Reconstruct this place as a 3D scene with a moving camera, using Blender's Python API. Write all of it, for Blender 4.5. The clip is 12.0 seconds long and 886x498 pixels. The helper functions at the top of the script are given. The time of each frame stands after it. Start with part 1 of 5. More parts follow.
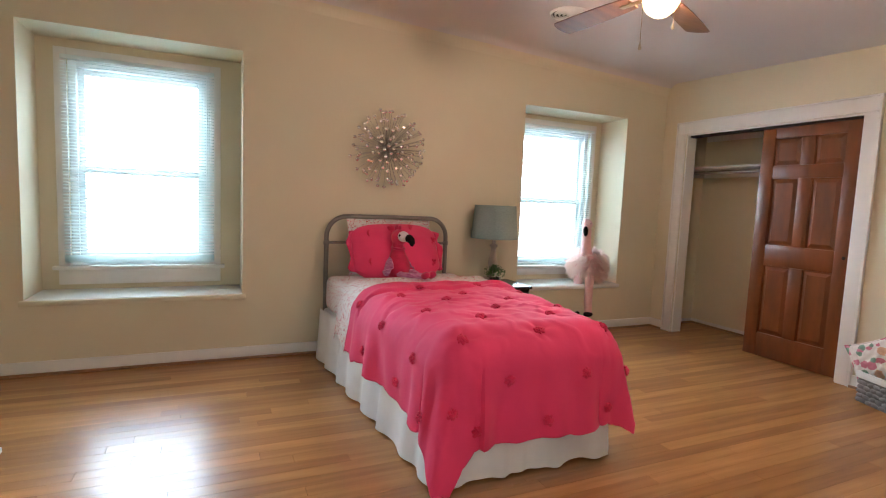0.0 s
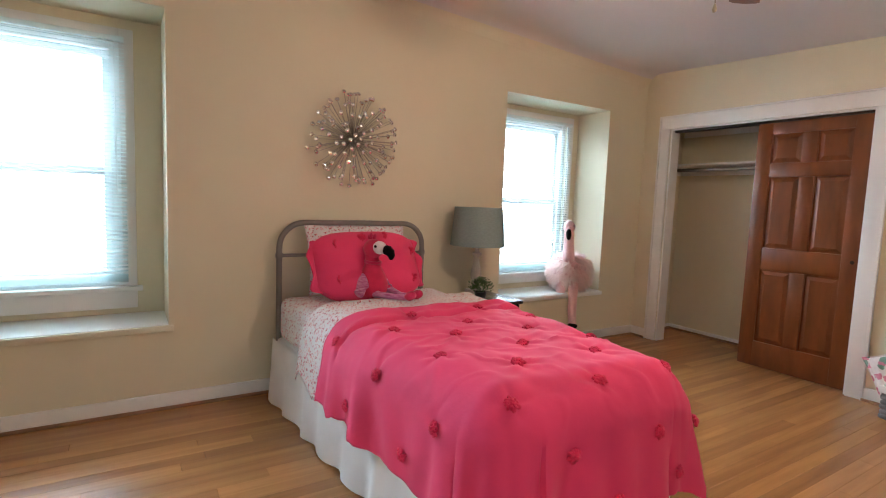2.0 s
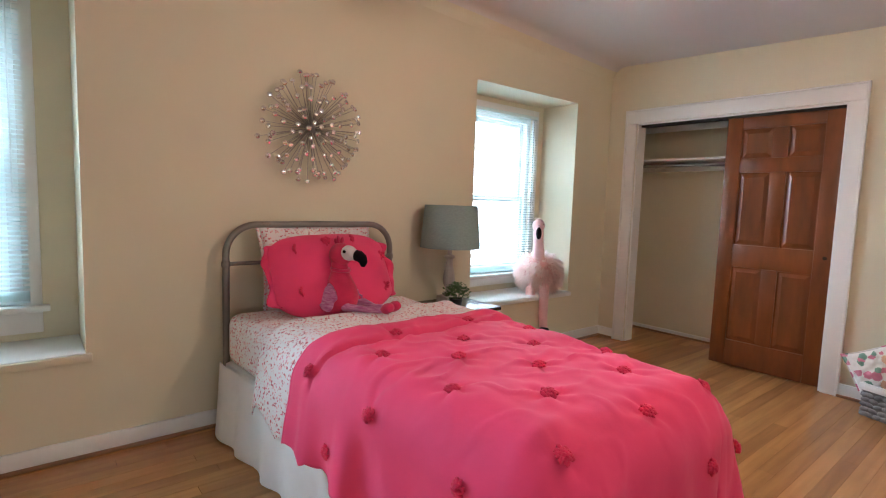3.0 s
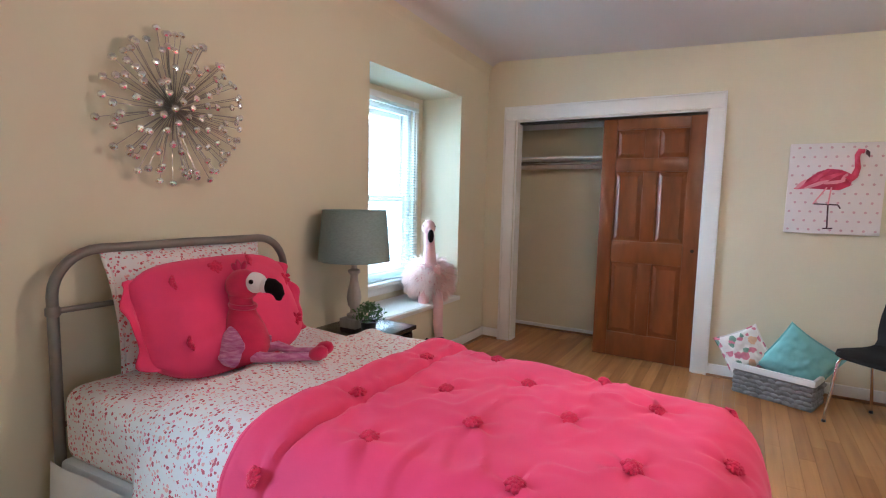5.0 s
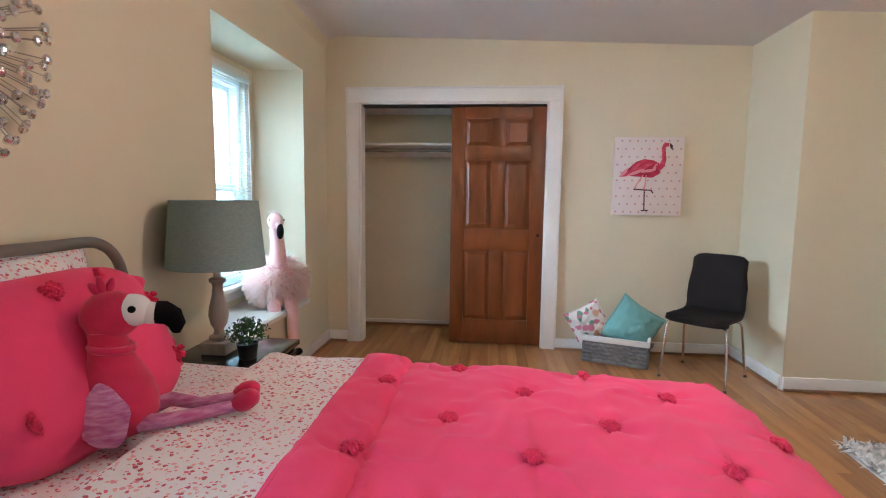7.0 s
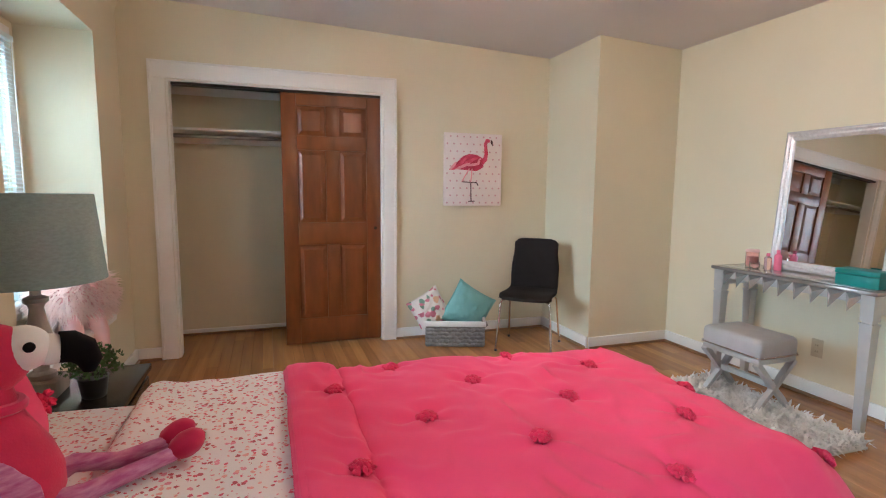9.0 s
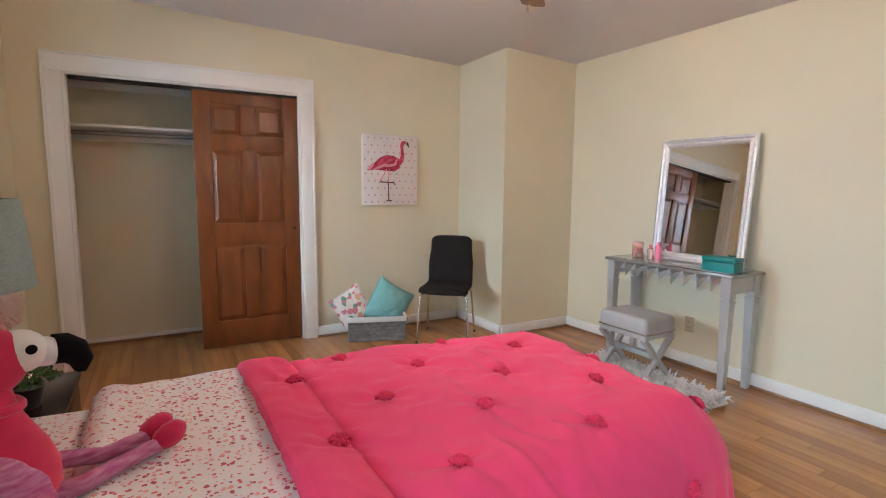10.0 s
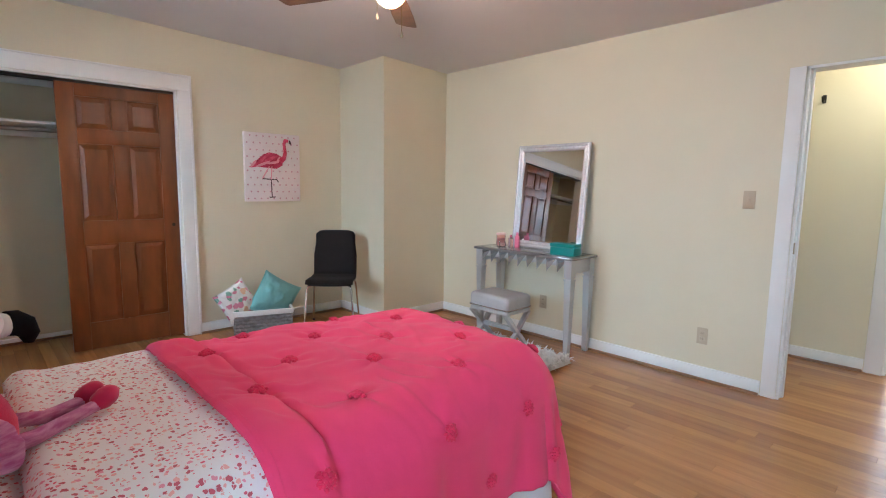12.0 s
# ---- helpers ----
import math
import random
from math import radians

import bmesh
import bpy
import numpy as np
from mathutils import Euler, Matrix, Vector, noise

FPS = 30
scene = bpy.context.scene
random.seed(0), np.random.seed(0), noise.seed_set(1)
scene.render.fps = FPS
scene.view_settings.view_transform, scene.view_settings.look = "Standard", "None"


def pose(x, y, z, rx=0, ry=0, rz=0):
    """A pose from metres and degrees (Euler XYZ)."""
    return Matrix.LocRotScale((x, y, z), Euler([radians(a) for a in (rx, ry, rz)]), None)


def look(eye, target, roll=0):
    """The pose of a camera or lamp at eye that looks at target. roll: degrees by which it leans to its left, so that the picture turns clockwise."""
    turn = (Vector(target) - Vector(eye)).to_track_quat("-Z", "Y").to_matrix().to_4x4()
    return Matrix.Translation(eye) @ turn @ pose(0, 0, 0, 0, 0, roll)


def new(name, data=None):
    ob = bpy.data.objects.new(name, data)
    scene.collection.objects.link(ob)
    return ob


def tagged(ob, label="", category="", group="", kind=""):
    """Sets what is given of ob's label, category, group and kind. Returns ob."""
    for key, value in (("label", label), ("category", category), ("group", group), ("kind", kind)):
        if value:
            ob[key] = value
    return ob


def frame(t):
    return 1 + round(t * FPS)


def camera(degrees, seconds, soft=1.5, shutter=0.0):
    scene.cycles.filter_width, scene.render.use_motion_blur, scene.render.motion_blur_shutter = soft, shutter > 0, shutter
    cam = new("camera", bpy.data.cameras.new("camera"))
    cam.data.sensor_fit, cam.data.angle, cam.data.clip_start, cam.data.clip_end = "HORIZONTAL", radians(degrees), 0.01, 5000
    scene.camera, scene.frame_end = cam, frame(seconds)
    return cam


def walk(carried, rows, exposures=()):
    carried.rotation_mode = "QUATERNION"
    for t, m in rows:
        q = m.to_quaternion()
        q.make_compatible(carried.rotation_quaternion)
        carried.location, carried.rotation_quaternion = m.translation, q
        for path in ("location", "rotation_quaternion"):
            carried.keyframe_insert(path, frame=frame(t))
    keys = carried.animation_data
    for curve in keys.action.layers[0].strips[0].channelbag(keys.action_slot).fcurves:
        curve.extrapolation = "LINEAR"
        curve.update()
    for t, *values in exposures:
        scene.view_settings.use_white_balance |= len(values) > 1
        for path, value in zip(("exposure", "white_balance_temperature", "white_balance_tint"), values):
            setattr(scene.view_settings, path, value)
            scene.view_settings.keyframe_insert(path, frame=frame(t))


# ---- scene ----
cam = camera(82.3, 12.0, 1.1)
PATH = [
    (0, (0.191, -0.117, 1.275), (1.006, 1.699, 1.089), 2.4),
    (0.5, (0.222, 0.038, 1.3), (1.074, 1.838, 1.11), 2.3),
    (1, (0.227, 0.243, 1.297), (1.134, 2.015, 1.108), 2.3),
    (1.5, (0.202, 0.451, 1.283), (1.176, 2.188, 1.096), 2.2),
    (2, (0.168, 0.662, 1.299), (1.226, 2.35, 1.11), 2.2),
    (2.5, (0.164, 0.883, 1.299), (1.321, 2.503, 1.11), 2.0),
    (3, (0.182, 1.112, 1.286), (1.443, 2.653, 1.099), 1.9),
    (5, (0.175, 1.871, 1.338), (1.892, 2.877, 1.14), 1.3),
    (5.5, (0.22, 2.062, 1.318), (2.036, 2.876, 1.121), 1.2),
    (6, (0.256, 2.226, 1.32), (2.142, 2.862, 1.117), 1.1),
    (6.5, (0.281, 2.385, 1.313), (2.221, 2.823, 1.104), 0.9),
    (7, (0.308, 2.572, 1.295), (2.288, 2.765, 1.084), 0.7),
    (9, (0.415, 3.045, 1.281), (2.293, 2.397, 1.053), 0.5),
    (9.5, (0.364, 3.133, 1.294), (2.171, 2.308, 1.059), 0.5),
    (10, (0.295, 3.232, 1.306), (2.018, 2.244, 1.069), 0.5),
    (10.5, (0.226, 3.314, 1.316), (1.863, 2.19, 1.076), 0.6),
    (11, (0.161, 3.365, 1.324), (1.714, 2.129, 1.081), 0.6),
    (11.5, (0.076, 3.41, 1.319), (1.564, 2.096, 1.074), 0.7),
    (12, (-0.003, 3.459, 1.316), (1.44, 2.098, 1.07), 0.8),
]
EXPOSURES = [(0, -0.65, 5700, 13), (2.5, -0.58, 5500, 13), (5.5, -0.48, 4950, 9), (9.5, -0.5, 5450, 11), (12, -0.62, 5150, 11)]
walk(cam, [(t, look(eye, target, roll)) for t, eye, target, roll in PATH], EXPOSURES)

# ---- light ----
world = bpy.data.worlds.new("sky")
scene.world = world
world.use_nodes = True
sky = world.node_tree.nodes.new("ShaderNodeTexSky")
sky.sky_type, sky.sun_disc, sky.sun_elevation, sky.sun_rotation = "NISHITA", False, radians(50), radians(160)
background = world.node_tree.nodes["Background"]
background.inputs["Strength"].default_value = 0.12
world.node_tree.links.new(sky.outputs[0], background.inputs["Color"])


def area_lamp(name, m, width, height, watts, colour):
    data = bpy.data.lights.new(name, "AREA")
    data.shape, data.size, data.size_y, data.energy, data.color = "RECTANGLE", width, height, watts, colour
    ob = new(name, data)
    ob.matrix_world = m
    return ob


sun_data = bpy.data.lights.new("sun", "SUN")
sun_data.energy, sun_data.angle, sun_data.color = 1.0, radians(12), (1, 0.96, 0.9)
new("sun", sun_data).matrix_world = look((0, 0, 20), (2, 14, 0))
DAY = (0.84, 0.99, 1.0)
area_lamp("daylight_lamp", look((-0.35, 5.2, 2.0), (-0.1, 2.2, 0.6)), 1.6, 1.7, 350, DAY)
area_lamp("daylight_lamp", look((3.45, 5.2, 1.95), (3.4, 2.2, 0.7)), 1.6, 1.7, 285, DAY)
# Not at a window: added lamp for the daylight coming through the hall doorway.
area_lamp("daylight_lamp", look((0.1, -2.3, 1.3), (0.1, 3, 1.0)), 1.2, 2.0, 20, (1, 0.98, 0.93))
FAN = (2.16, 1.81)
bulb = bpy.data.lights.new("fan_bulb", "POINT")
bulb.energy, bulb.color, bulb.shadow_soft_size = 74, (1, 0.68, 0.45), 0.07
new("fan_bulb", bulb).location = (*FAN, 2.26)
# Unseen warm point lamp added to brighten the hallway; it has no fixture.
hall_fill = bpy.data.lights.new("hall_fill", "POINT")
hall_fill.energy, hall_fill.color, hall_fill.shadow_soft_size = 34, (1, 0.86, 0.56), 0.1
new("hall_fill", hall_fill).location = (0.35, -0.8, 2.36)


# ---- materials ----
def material(name, colour, rough=0.6, metal=0.0, vary=0.12, scale=6.0, bump=0.1, bump_scale=80.0, second=None, spec=0.5, sheen=0.0, random_value=0.0, stretch=(1, 1, 1), coords="position"):
    """A two-scale surface: colour drifts between two tones, with fine relief."""
    mat = bpy.data.materials.new(name)
    mat.use_nodes = True
    n, l = mat.node_tree.nodes, mat.node_tree.links
    b = n["Principled BSDF"]
    b.inputs["Roughness"].default_value, b.inputs["Metallic"].default_value = rough, metal
    b.inputs["Specular IOR Level"].default_value, b.inputs["Sheen Weight"].default_value = spec, sheen
    if coords == "position":
        where = n.new("ShaderNodeNewGeometry").outputs["Position"]
    else:
        where = n.new("ShaderNodeTexCoord").outputs["Object"]
    m = n.new("ShaderNodeMapping")
    m.inputs["Scale"].default_value = stretch
    l.new(where, m.inputs["Vector"])
    big, fine, mix = n.new("ShaderNodeTexNoise"), n.new("ShaderNodeTexNoise"), n.new("ShaderNodeMix")
    big.inputs["Scale"].default_value, big.inputs["Detail"].default_value = scale, 6
    fine.inputs["Scale"].default_value, fine.inputs["Detail"].default_value = bump_scale, 4
    l.new(m.outputs[0], big.inputs["Vector"])
    l.new(m.outputs[0], fine.inputs["Vector"])
    mix.data_type = "RGBA"
    second = second or tuple(c * (1 - 2 * vary) for c in colour)
    mix.inputs["A"].default_value, mix.inputs["B"].default_value = (*colour, 1), (*second, 1)
    spread = n.new("ShaderNodeMapRange")
    spread.inputs["From Min"].default_value, spread.inputs["From Max"].default_value = 0.35, 0.7
    l.new(big.outputs["Fac"], spread.inputs["Value"])
    l.new(spread.outputs["Result"], mix.inputs["Factor"])
    out = mix.outputs["Result"]
    if random_value:
        info, ramp, hue = n.new("ShaderNodeObjectInfo"), n.new("ShaderNodeMapRange"), n.new("ShaderNodeHueSaturation")
        ramp.inputs["To Min"].default_value, ramp.inputs["To Max"].default_value = 1 - random_value, 1 + random_value
        l.new(info.outputs["Random"], ramp.inputs["Value"])
        l.new(ramp.outputs["Result"], hue.inputs["Value"])
        l.new(out, hue.inputs["Color"])
        out = hue.outputs["Color"]
    l.new(out, b.inputs["Base Color"])
    if bump:
        relief = n.new("ShaderNodeBump")
        relief.inputs["Strength"].default_value, relief.inputs["Distance"].default_value = bump, 0.004
        l.new(fine.outputs["Fac"], relief.inputs["Height"])
        l.new(relief.outputs["Normal"], b.inputs["Normal"])
    return mat


def speckled(name, ground, inks, scale=50.0, size=0.31):
    """Cloth strewn with small printed specks in a few inks."""
    mat = material(name, ground, 0.9, vary=0.03, bump=0.15, bump_scale=300, sheen=0.2)
    n, l = mat.node_tree.nodes, mat.node_tree.links
    b = n["Principled BSDF"]
    base = b.inputs["Base Color"].links[0].from_socket
    where, v, ramp, inkramp, mix = n.new("ShaderNodeNewGeometry"), n.new("ShaderNodeTexVoronoi"), n.new("ShaderNodeMath"), n.new("ShaderNodeValToRGB"), n.new("ShaderNodeMix")
    v.inputs["Scale"].default_value, v.inputs["Randomness"].default_value = scale, 0.9
    wob, add = n.new("ShaderNodeTexNoise"), n.new("ShaderNodeMixRGB")
    wob.inputs["Scale"].default_value = 90
    l.new(where.outputs["Position"], wob.inputs["Vector"])
    add.blend_type = "LINEAR_LIGHT"
    add.inputs["Fac"].default_value = 0.006
    l.new(where.outputs["Position"], add.inputs[1])
    l.new(wob.outputs["Color"], add.inputs[2])
    l.new(add.outputs[0], v.inputs["Vector"])
    ramp.operation = "LESS_THAN"
    apart, reach = n.new("ShaderNodeSeparateColor"), n.new("ShaderNodeMapRange")
    reach.inputs["To Min"].default_value, reach.inputs["To Max"].default_value = size * 0.55, size * 1.3
    l.new(v.outputs["Color"], apart.inputs["Color"])
    l.new(apart.outputs["Green"], reach.inputs["Value"])
    l.new(reach.outputs["Result"], ramp.inputs[1])
    l.new(v.outputs["Distance"], ramp.inputs[0])
    inkramp.color_ramp.interpolation = "CONSTANT"
    r = inkramp.color_ramp
    while len(r.elements) < len(inks):
        r.elements.new(0.5)
    for k, ink in enumerate(inks):
        r.elements[k].position, r.elements[k].color = k / len(inks), (*ink, 1)
    l.new(v.outputs["Color"], inkramp.inputs["Fac"])
    mix.data_type = "RGBA"
    l.new(ramp.outputs[0], mix.inputs["Factor"])
    l.new(base, mix.inputs["A"])
    l.new(inkramp.outputs["Color"], mix.inputs["B"])
    l.new(mix.outputs["Result"], b.inputs["Base Color"])
    return mat


WALL = material("cream_wall_paint", (0.73, 0.665, 0.485), 0.55, vary=0.03, scale=1.2, bump=0.12, bump_scale=45)
CEIL = material("ceiling_paint", (0.70, 0.655, 0.63), 0.8, vary=0.03, scale=0.9, bump=0.1, bump_scale=30)
TRIM = material("white_trim_paint", (0.84, 0.83, 0.80), 0.38, vary=0.03, scale=3, bump=0.05)
VINYL = material("white_vinyl", (0.85, 0.87, 0.86), 0.4, vary=0.02, bump=0.0)
SLAT = material("blind_slat", (0.80, 0.88, 0.88), 0.5, vary=0.02, bump=0.0)
OAK = material("oak_boards", (0.46, 0.215, 0.070), 0.26, spec=0.8, vary=0.13, scale=2.4, bump=0.05, bump_scale=30, random_value=0.22, stretch=(0.6, 9, 9))
OAK_DARK = material("oak_shoe_moulding", (0.30, 0.15, 0.065), 0.4, vary=0.15, scale=5, stretch=(1, 1, 4))
CHERRY = material("cherry_door_wood", (0.185, 0.050, 0.009), 0.34, vary=0.2, scale=3.2, bump=0.05, bump_scale=40, stretch=(3.5, 3.5, 0.9))
STEELGREY = material("grey_bed_paint", (0.22, 0.20, 0.175), 0.42, vary=0.08, metal=0.2)
PINK = material("pink_comforter_cotton", (0.82, 0.042, 0.155), 0.8, vary=0.05, scale=3, bump=0.5, bump_scale=15, sheen=0.08)
PINKTUFT = material("pink_chenille", (0.78, 0.022, 0.10), 0.95, vary=0.1, scale=60, bump=0.2, sheen=0.1)
SPECK = speckled("speckled_sheet_cotton", (0.90, 0.87, 0.87), [(0.70, 0.06, 0.13), (0.80, 0.28, 0.34), (0.74, 0.12, 0.20), (0.85, 0.45, 0.42), (0.55, 0.10, 0.14), (0.80, 0.32, 0.42)], 72.0, 0.36)
WHITECLOTH = material("white_skirt_cotton", (0.86, 0.86, 0.87), 0.9, vary=0.04, bump=0.15, bump_scale=250, sheen=0.2)
BLACKCLOTH = material("black_felt", (0.008, 0.007, 0.008), 0.95, vary=0.2, sheen=0.0, spec=0.15)
WHITEFELT = material("white_felt", (0.80, 0.78, 0.76), 0.95, vary=0.03, sheen=0.3)
PLUSH = material("hot_pink_plush", (0.62, 0.02, 0.085), 0.95, vary=0.08, scale=20, bump=0.3, bump_scale=250, sheen=0.15)
HEATHER = material("heather_purple_knit", (0.46, 0.09, 0.26), 0.95, vary=0.2, second=(0.66, 0.30, 0.48), scale=26, bump=0.3, stretch=(1, 1, 5), sheen=0.3)
MAGENTA = material("magenta_felt", (0.60, 0.012, 0.09), 0.95, vary=0.06, sheen=0.3)
FUR = material("pale_pink_fur", (0.95, 0.80, 0.76), 0.95, vary=0.1, second=(0.97, 0.90, 0.87), scale=18, bump=0.3, sheen=0.5)
FURSKIN = material("pale_pink_velour", (0.88, 0.54, 0.54), 0.9, vary=0.05, scale=12, bump=0.2, bump_scale=300, sheen=0.4)
SHADE = material("grey_green_lampshade_linen", (0.26, 0.345, 0.33), 0.9, vary=0.08, scale=60, bump=0.45, bump_scale=160, stretch=(1, 1, 2.5))
LAMPWOOD = material("whitewashed_wood", (0.50, 0.45, 0.40), 0.6, vary=0.15, scale=8, stretch=(4, 4, 0.6))
ESPRESSO = material("espresso_wood", (0.022, 0.018, 0.017), 0.22, vary=0.2, scale=4, bump=0.03)
LEAF = material("boxwood_leaf", (0.035, 0.10, 0.022), 0.5, vary=0.25, scale=40, second=(0.07, 0.16, 0.03), bump=0)
POT = material("black_pot", (0.02, 0.02, 0.02), 0.4)
CHROME = material("chrome", (0.75, 0.74, 0.72), 0.12, metal=1.0, vary=0.02, bump=0)
SILVERWIRE = material("brushed_nickel_wire", (0.42, 0.38, 0.34), 0.3, metal=0.9, bump=0)
CHARCOAL = material("charcoal_chair_fabric", (0.017, 0.0135, 0.013), 0.9, spec=0.25, vary=0.12, scale=10, bump=0.25, bump_scale=300)
WICKER = material("grey_paper_wicker", (0.27, 0.255, 0.25), 0.8, vary=0.18, scale=25, bump=0.4, bump_scale=180)
LINER = material("white_basket_liner", (0.78, 0.76, 0.74), 0.9, vary=0.04, bump=0.2)
AQUA = material("aqua_cushion_cotton", (0.23, 0.50, 0.49), 0.9, vary=0.05, scale=8, bump=0.25, bump_scale=250, sheen=0.2)
FLORAL = speckled("floral_print_cotton", (0.80, 0.77, 0.74), [(0.45, 0.08, 0.18), (0.80, 0.76, 0.73), (0.20, 0.34, 0.26), (0.62, 0.22, 0.30), (0.80, 0.77, 0.74), (0.70, 0.45, 0.30)], 20.0, 0.62)
SILVERPAINT = material("silver_painted_wood", (0.54, 0.54, 0.53), 0.4, metal=0.45, vary=0.06, scale=6, bump=0.08)
SILVERFACET = material("silver_facets", (0.62, 0.63, 0.63), 0.25, metal=0.7, vary=0.04, bump=0)
VANTOP = material("mirrored_vanity_top", (0.30, 0.29, 0.28), 0.16, metal=0.5, vary=0.05, bump=0)
STOOLVINYL = material("grey_stool_leather", (0.44, 0.43, 0.425), 0.45, vary=0.06, scale=10, bump=0.15, bump_scale=120)
SHAG = material("ivory_shag", (0.90, 0.87, 0.82), 0.95, vary=0.08, scale=30, bump=0.2, sheen=0.3)
TEAL = material("teal_box_leatherette", (0.005, 0.20, 0.185), 0.45, vary=0.05, bump=0.1)
MIRROR = material("mirror_glass", (0.90, 0.91, 0.90), 0.015, metal=1.0, vary=0.0, bump=0)
IVORY = material("ivory_plastic", (0.52, 0.44, 0.30), 0.4, vary=0.03, bump=0)
CANVAS = material("white_canvas", (0.80, 0.72, 0.70), 0.85, vary=0.03, bump=0.25, bump_scale=250)
PAINTPINK = material("flamingo_pink_paint", (0.50, 0.01, 0.055), 0.7, second=(0.70, 0.10, 0.18), scale=16, bump=0.2)
PAINTDEEP = material("crimson_paint", (0.36, 0.006, 0.04), 0.7, second=(0.55, 0.03, 0.10), scale=22, bump=0.2)
PAINTPALE = material("pale_pink_paint", (0.80, 0.32, 0.36), 0.7, vary=0.1, scale=20)
PAINTDARK = material("dark_paint", (0.08, 0.03, 0.04), 0.7, vary=0.2)
PAINTGOLD = material("faded_rose_paint", (0.66, 0.40, 0.42), 0.5, vary=0.08)
WALNUT = material("walnut_blade", (0.19, 0.085, 0.036), 0.35, vary=0.2, scale=5, stretch=(1, 6, 1))
WAX = material("pink_wax", (0.86, 0.56, 0.50), 0.5, vary=0.05, bump=0)
ROSE = material("rose_bottle", (0.75, 0.18, 0.28), 0.15, vary=0.05, bump=0)
DARKMETAL = material("dark_bronze", (0.03, 0.025, 0.02), 0.45, metal=0.6)
RODMETAL = material("steel_closet_rod", (0.35, 0.34, 0.32), 0.35, metal=0.9)


def clear_glass(name, tint=(1, 1, 1), rough=0.0):
    mat = bpy.data.materials.new(name)
    mat.use_nodes = True
    b = mat.node_tree.nodes["Principled BSDF"]
    b.inputs["Base Color"].default_value, b.inputs["Transmission Weight"].default_value = (*tint, 1), 1.0
    b.inputs["Roughness"].default_value, b.inputs["IOR"].default_value = rough, 1.45
    return mat


def glowing(name, colour, strength):
    mat = bpy.data.materials.new(name)
    mat.use_nodes = True
    b = mat.node_tree.nodes["Principled BSDF"]
    b.inputs["Base Color"].default_value = (*colour, 1)
    b.inputs["Emission Color"].default_value, b.inputs["Emission Strength"].default_value = (*colour, 1), strength
    return mat


GLASS = clear_glass("window_glass")
CRYSTAL = clear_glass("cut_crystal")
PINKGLASS = clear_glass("pink_glass", (1, 0.76, 0.77), 0.05)
GLOBE = glowing("lit_frosted_globe", (1.0, 0.66, 0.34), 6.0)
BRIGHTHALL = glowing("glowing_hall_backdrop", (1.0, 0.98, 0.94), 1.6)
BRIGHTSKY = glowing("hazy_bright_distance", (0.92, 0.99, 1.0), 7.0)
OAK_REST = OAK.copy()
info = next(n for n in OAK_REST.node_tree.nodes if n.type == "OBJECT_INFO")
geo = OAK_REST.node_tree.nodes.new("ShaderNodeNewGeometry")
OAK_REST.node_tree.links.new(geo.outputs["Random Per Island"], info.outputs["Random"].links[0].to_socket)
SPARKLE = material("silvered_crystal", (0.92, 0.90, 0.89), 0.1, metal=0.85, vary=0.05, bump=0)
FRAMESILVER = material("pale_silver_frame", (0.82, 0.81, 0.82), 0.26, metal=0.4, vary=0.08, scale=40, bump=0.5, bump_scale=120)


def see_through(mat, colour, share):
    """Lets part of the light through thin strands or slats."""
    n, l = mat.node_tree.nodes, mat.node_tree.links
    t, mix = n.new("ShaderNodeBsdfTranslucent"), n.new("ShaderNodeMixShader")
    t.inputs["Color"].default_value = (*colour, 1)
    mix.inputs["Fac"].default_value = share
    l.new(n["Principled BSDF"].outputs[0], mix.inputs[1])
    l.new(t.outputs[0], mix.inputs[2])
    l.new(mix.outputs[0], n["Material Output"].inputs["Surface"])


see_through(FUR, (0.97, 0.80, 0.75), 0.5)
see_through(SLAT, (0.85, 0.95, 0.95), 0.3)


# ---- mesh helpers ----
def finish(name, bm, mats, smooth=True):
    me = bpy.data.meshes.new(name)
    bmesh.ops.recalc_face_normals(bm, faces=bm.faces)
    bm.to_mesh(me)
    bm.free()
    for m in mats if isinstance(mats, (list, tuple)) else [mats]:
        me.materials.append(m)
    if smooth:
        me.shade_smooth()
        me.set_sharp_from_angle(angle=radians(38))
    return me


def part(name, bm, mats, parent=None, label="", smooth=True):
    ob = new(name, finish(name, bm, mats, smooth))
    ob.parent = parent
    return tagged(ob, label)


def thing(name, m, label, category, group="", kind=""):
    ob = new(name)
    ob.matrix_world = m
    ob.empty_display_size = 0.1
    return tagged(ob, label, category, group, kind)


def structure(name, bm, mats, label, category, smooth=True):
    return tagged(part(name, bm, mats, smooth=smooth), label, category, kind="structure")


def box(bm, lo, hi, bevel=0.0, segments=2, m=None):
    """A box between two corners, with rounded edges."""
    made = bmesh.ops.create_cube(bm, size=1.0)["verts"]
    lo, hi = Vector(lo), Vector(hi)
    for v in made:
        v.co = Vector((lo.x + (hi.x - lo.x) * (v.co.x + 0.5), lo.y + (hi.y - lo.y) * (v.co.y + 0.5), lo.z + (hi.z - lo.z) * (v.co.z + 0.5)))
    if bevel:
        edges = list({e for v in made for e in v.link_edges})
        made = bmesh.ops.bevel(bm, geom=edges, offset=bevel, segments=segments, affect="EDGES", profile=0.5)["verts"]
    if m is not None:
        bmesh.ops.transform(bm, matrix=m, verts=[v for v in made if v.is_valid])
    return bm


def boxes(*rows, bevel=0.0):
    bm = bmesh.new()
    for lo, hi in rows:
        box(bm, lo, hi, bevel)
    return bm


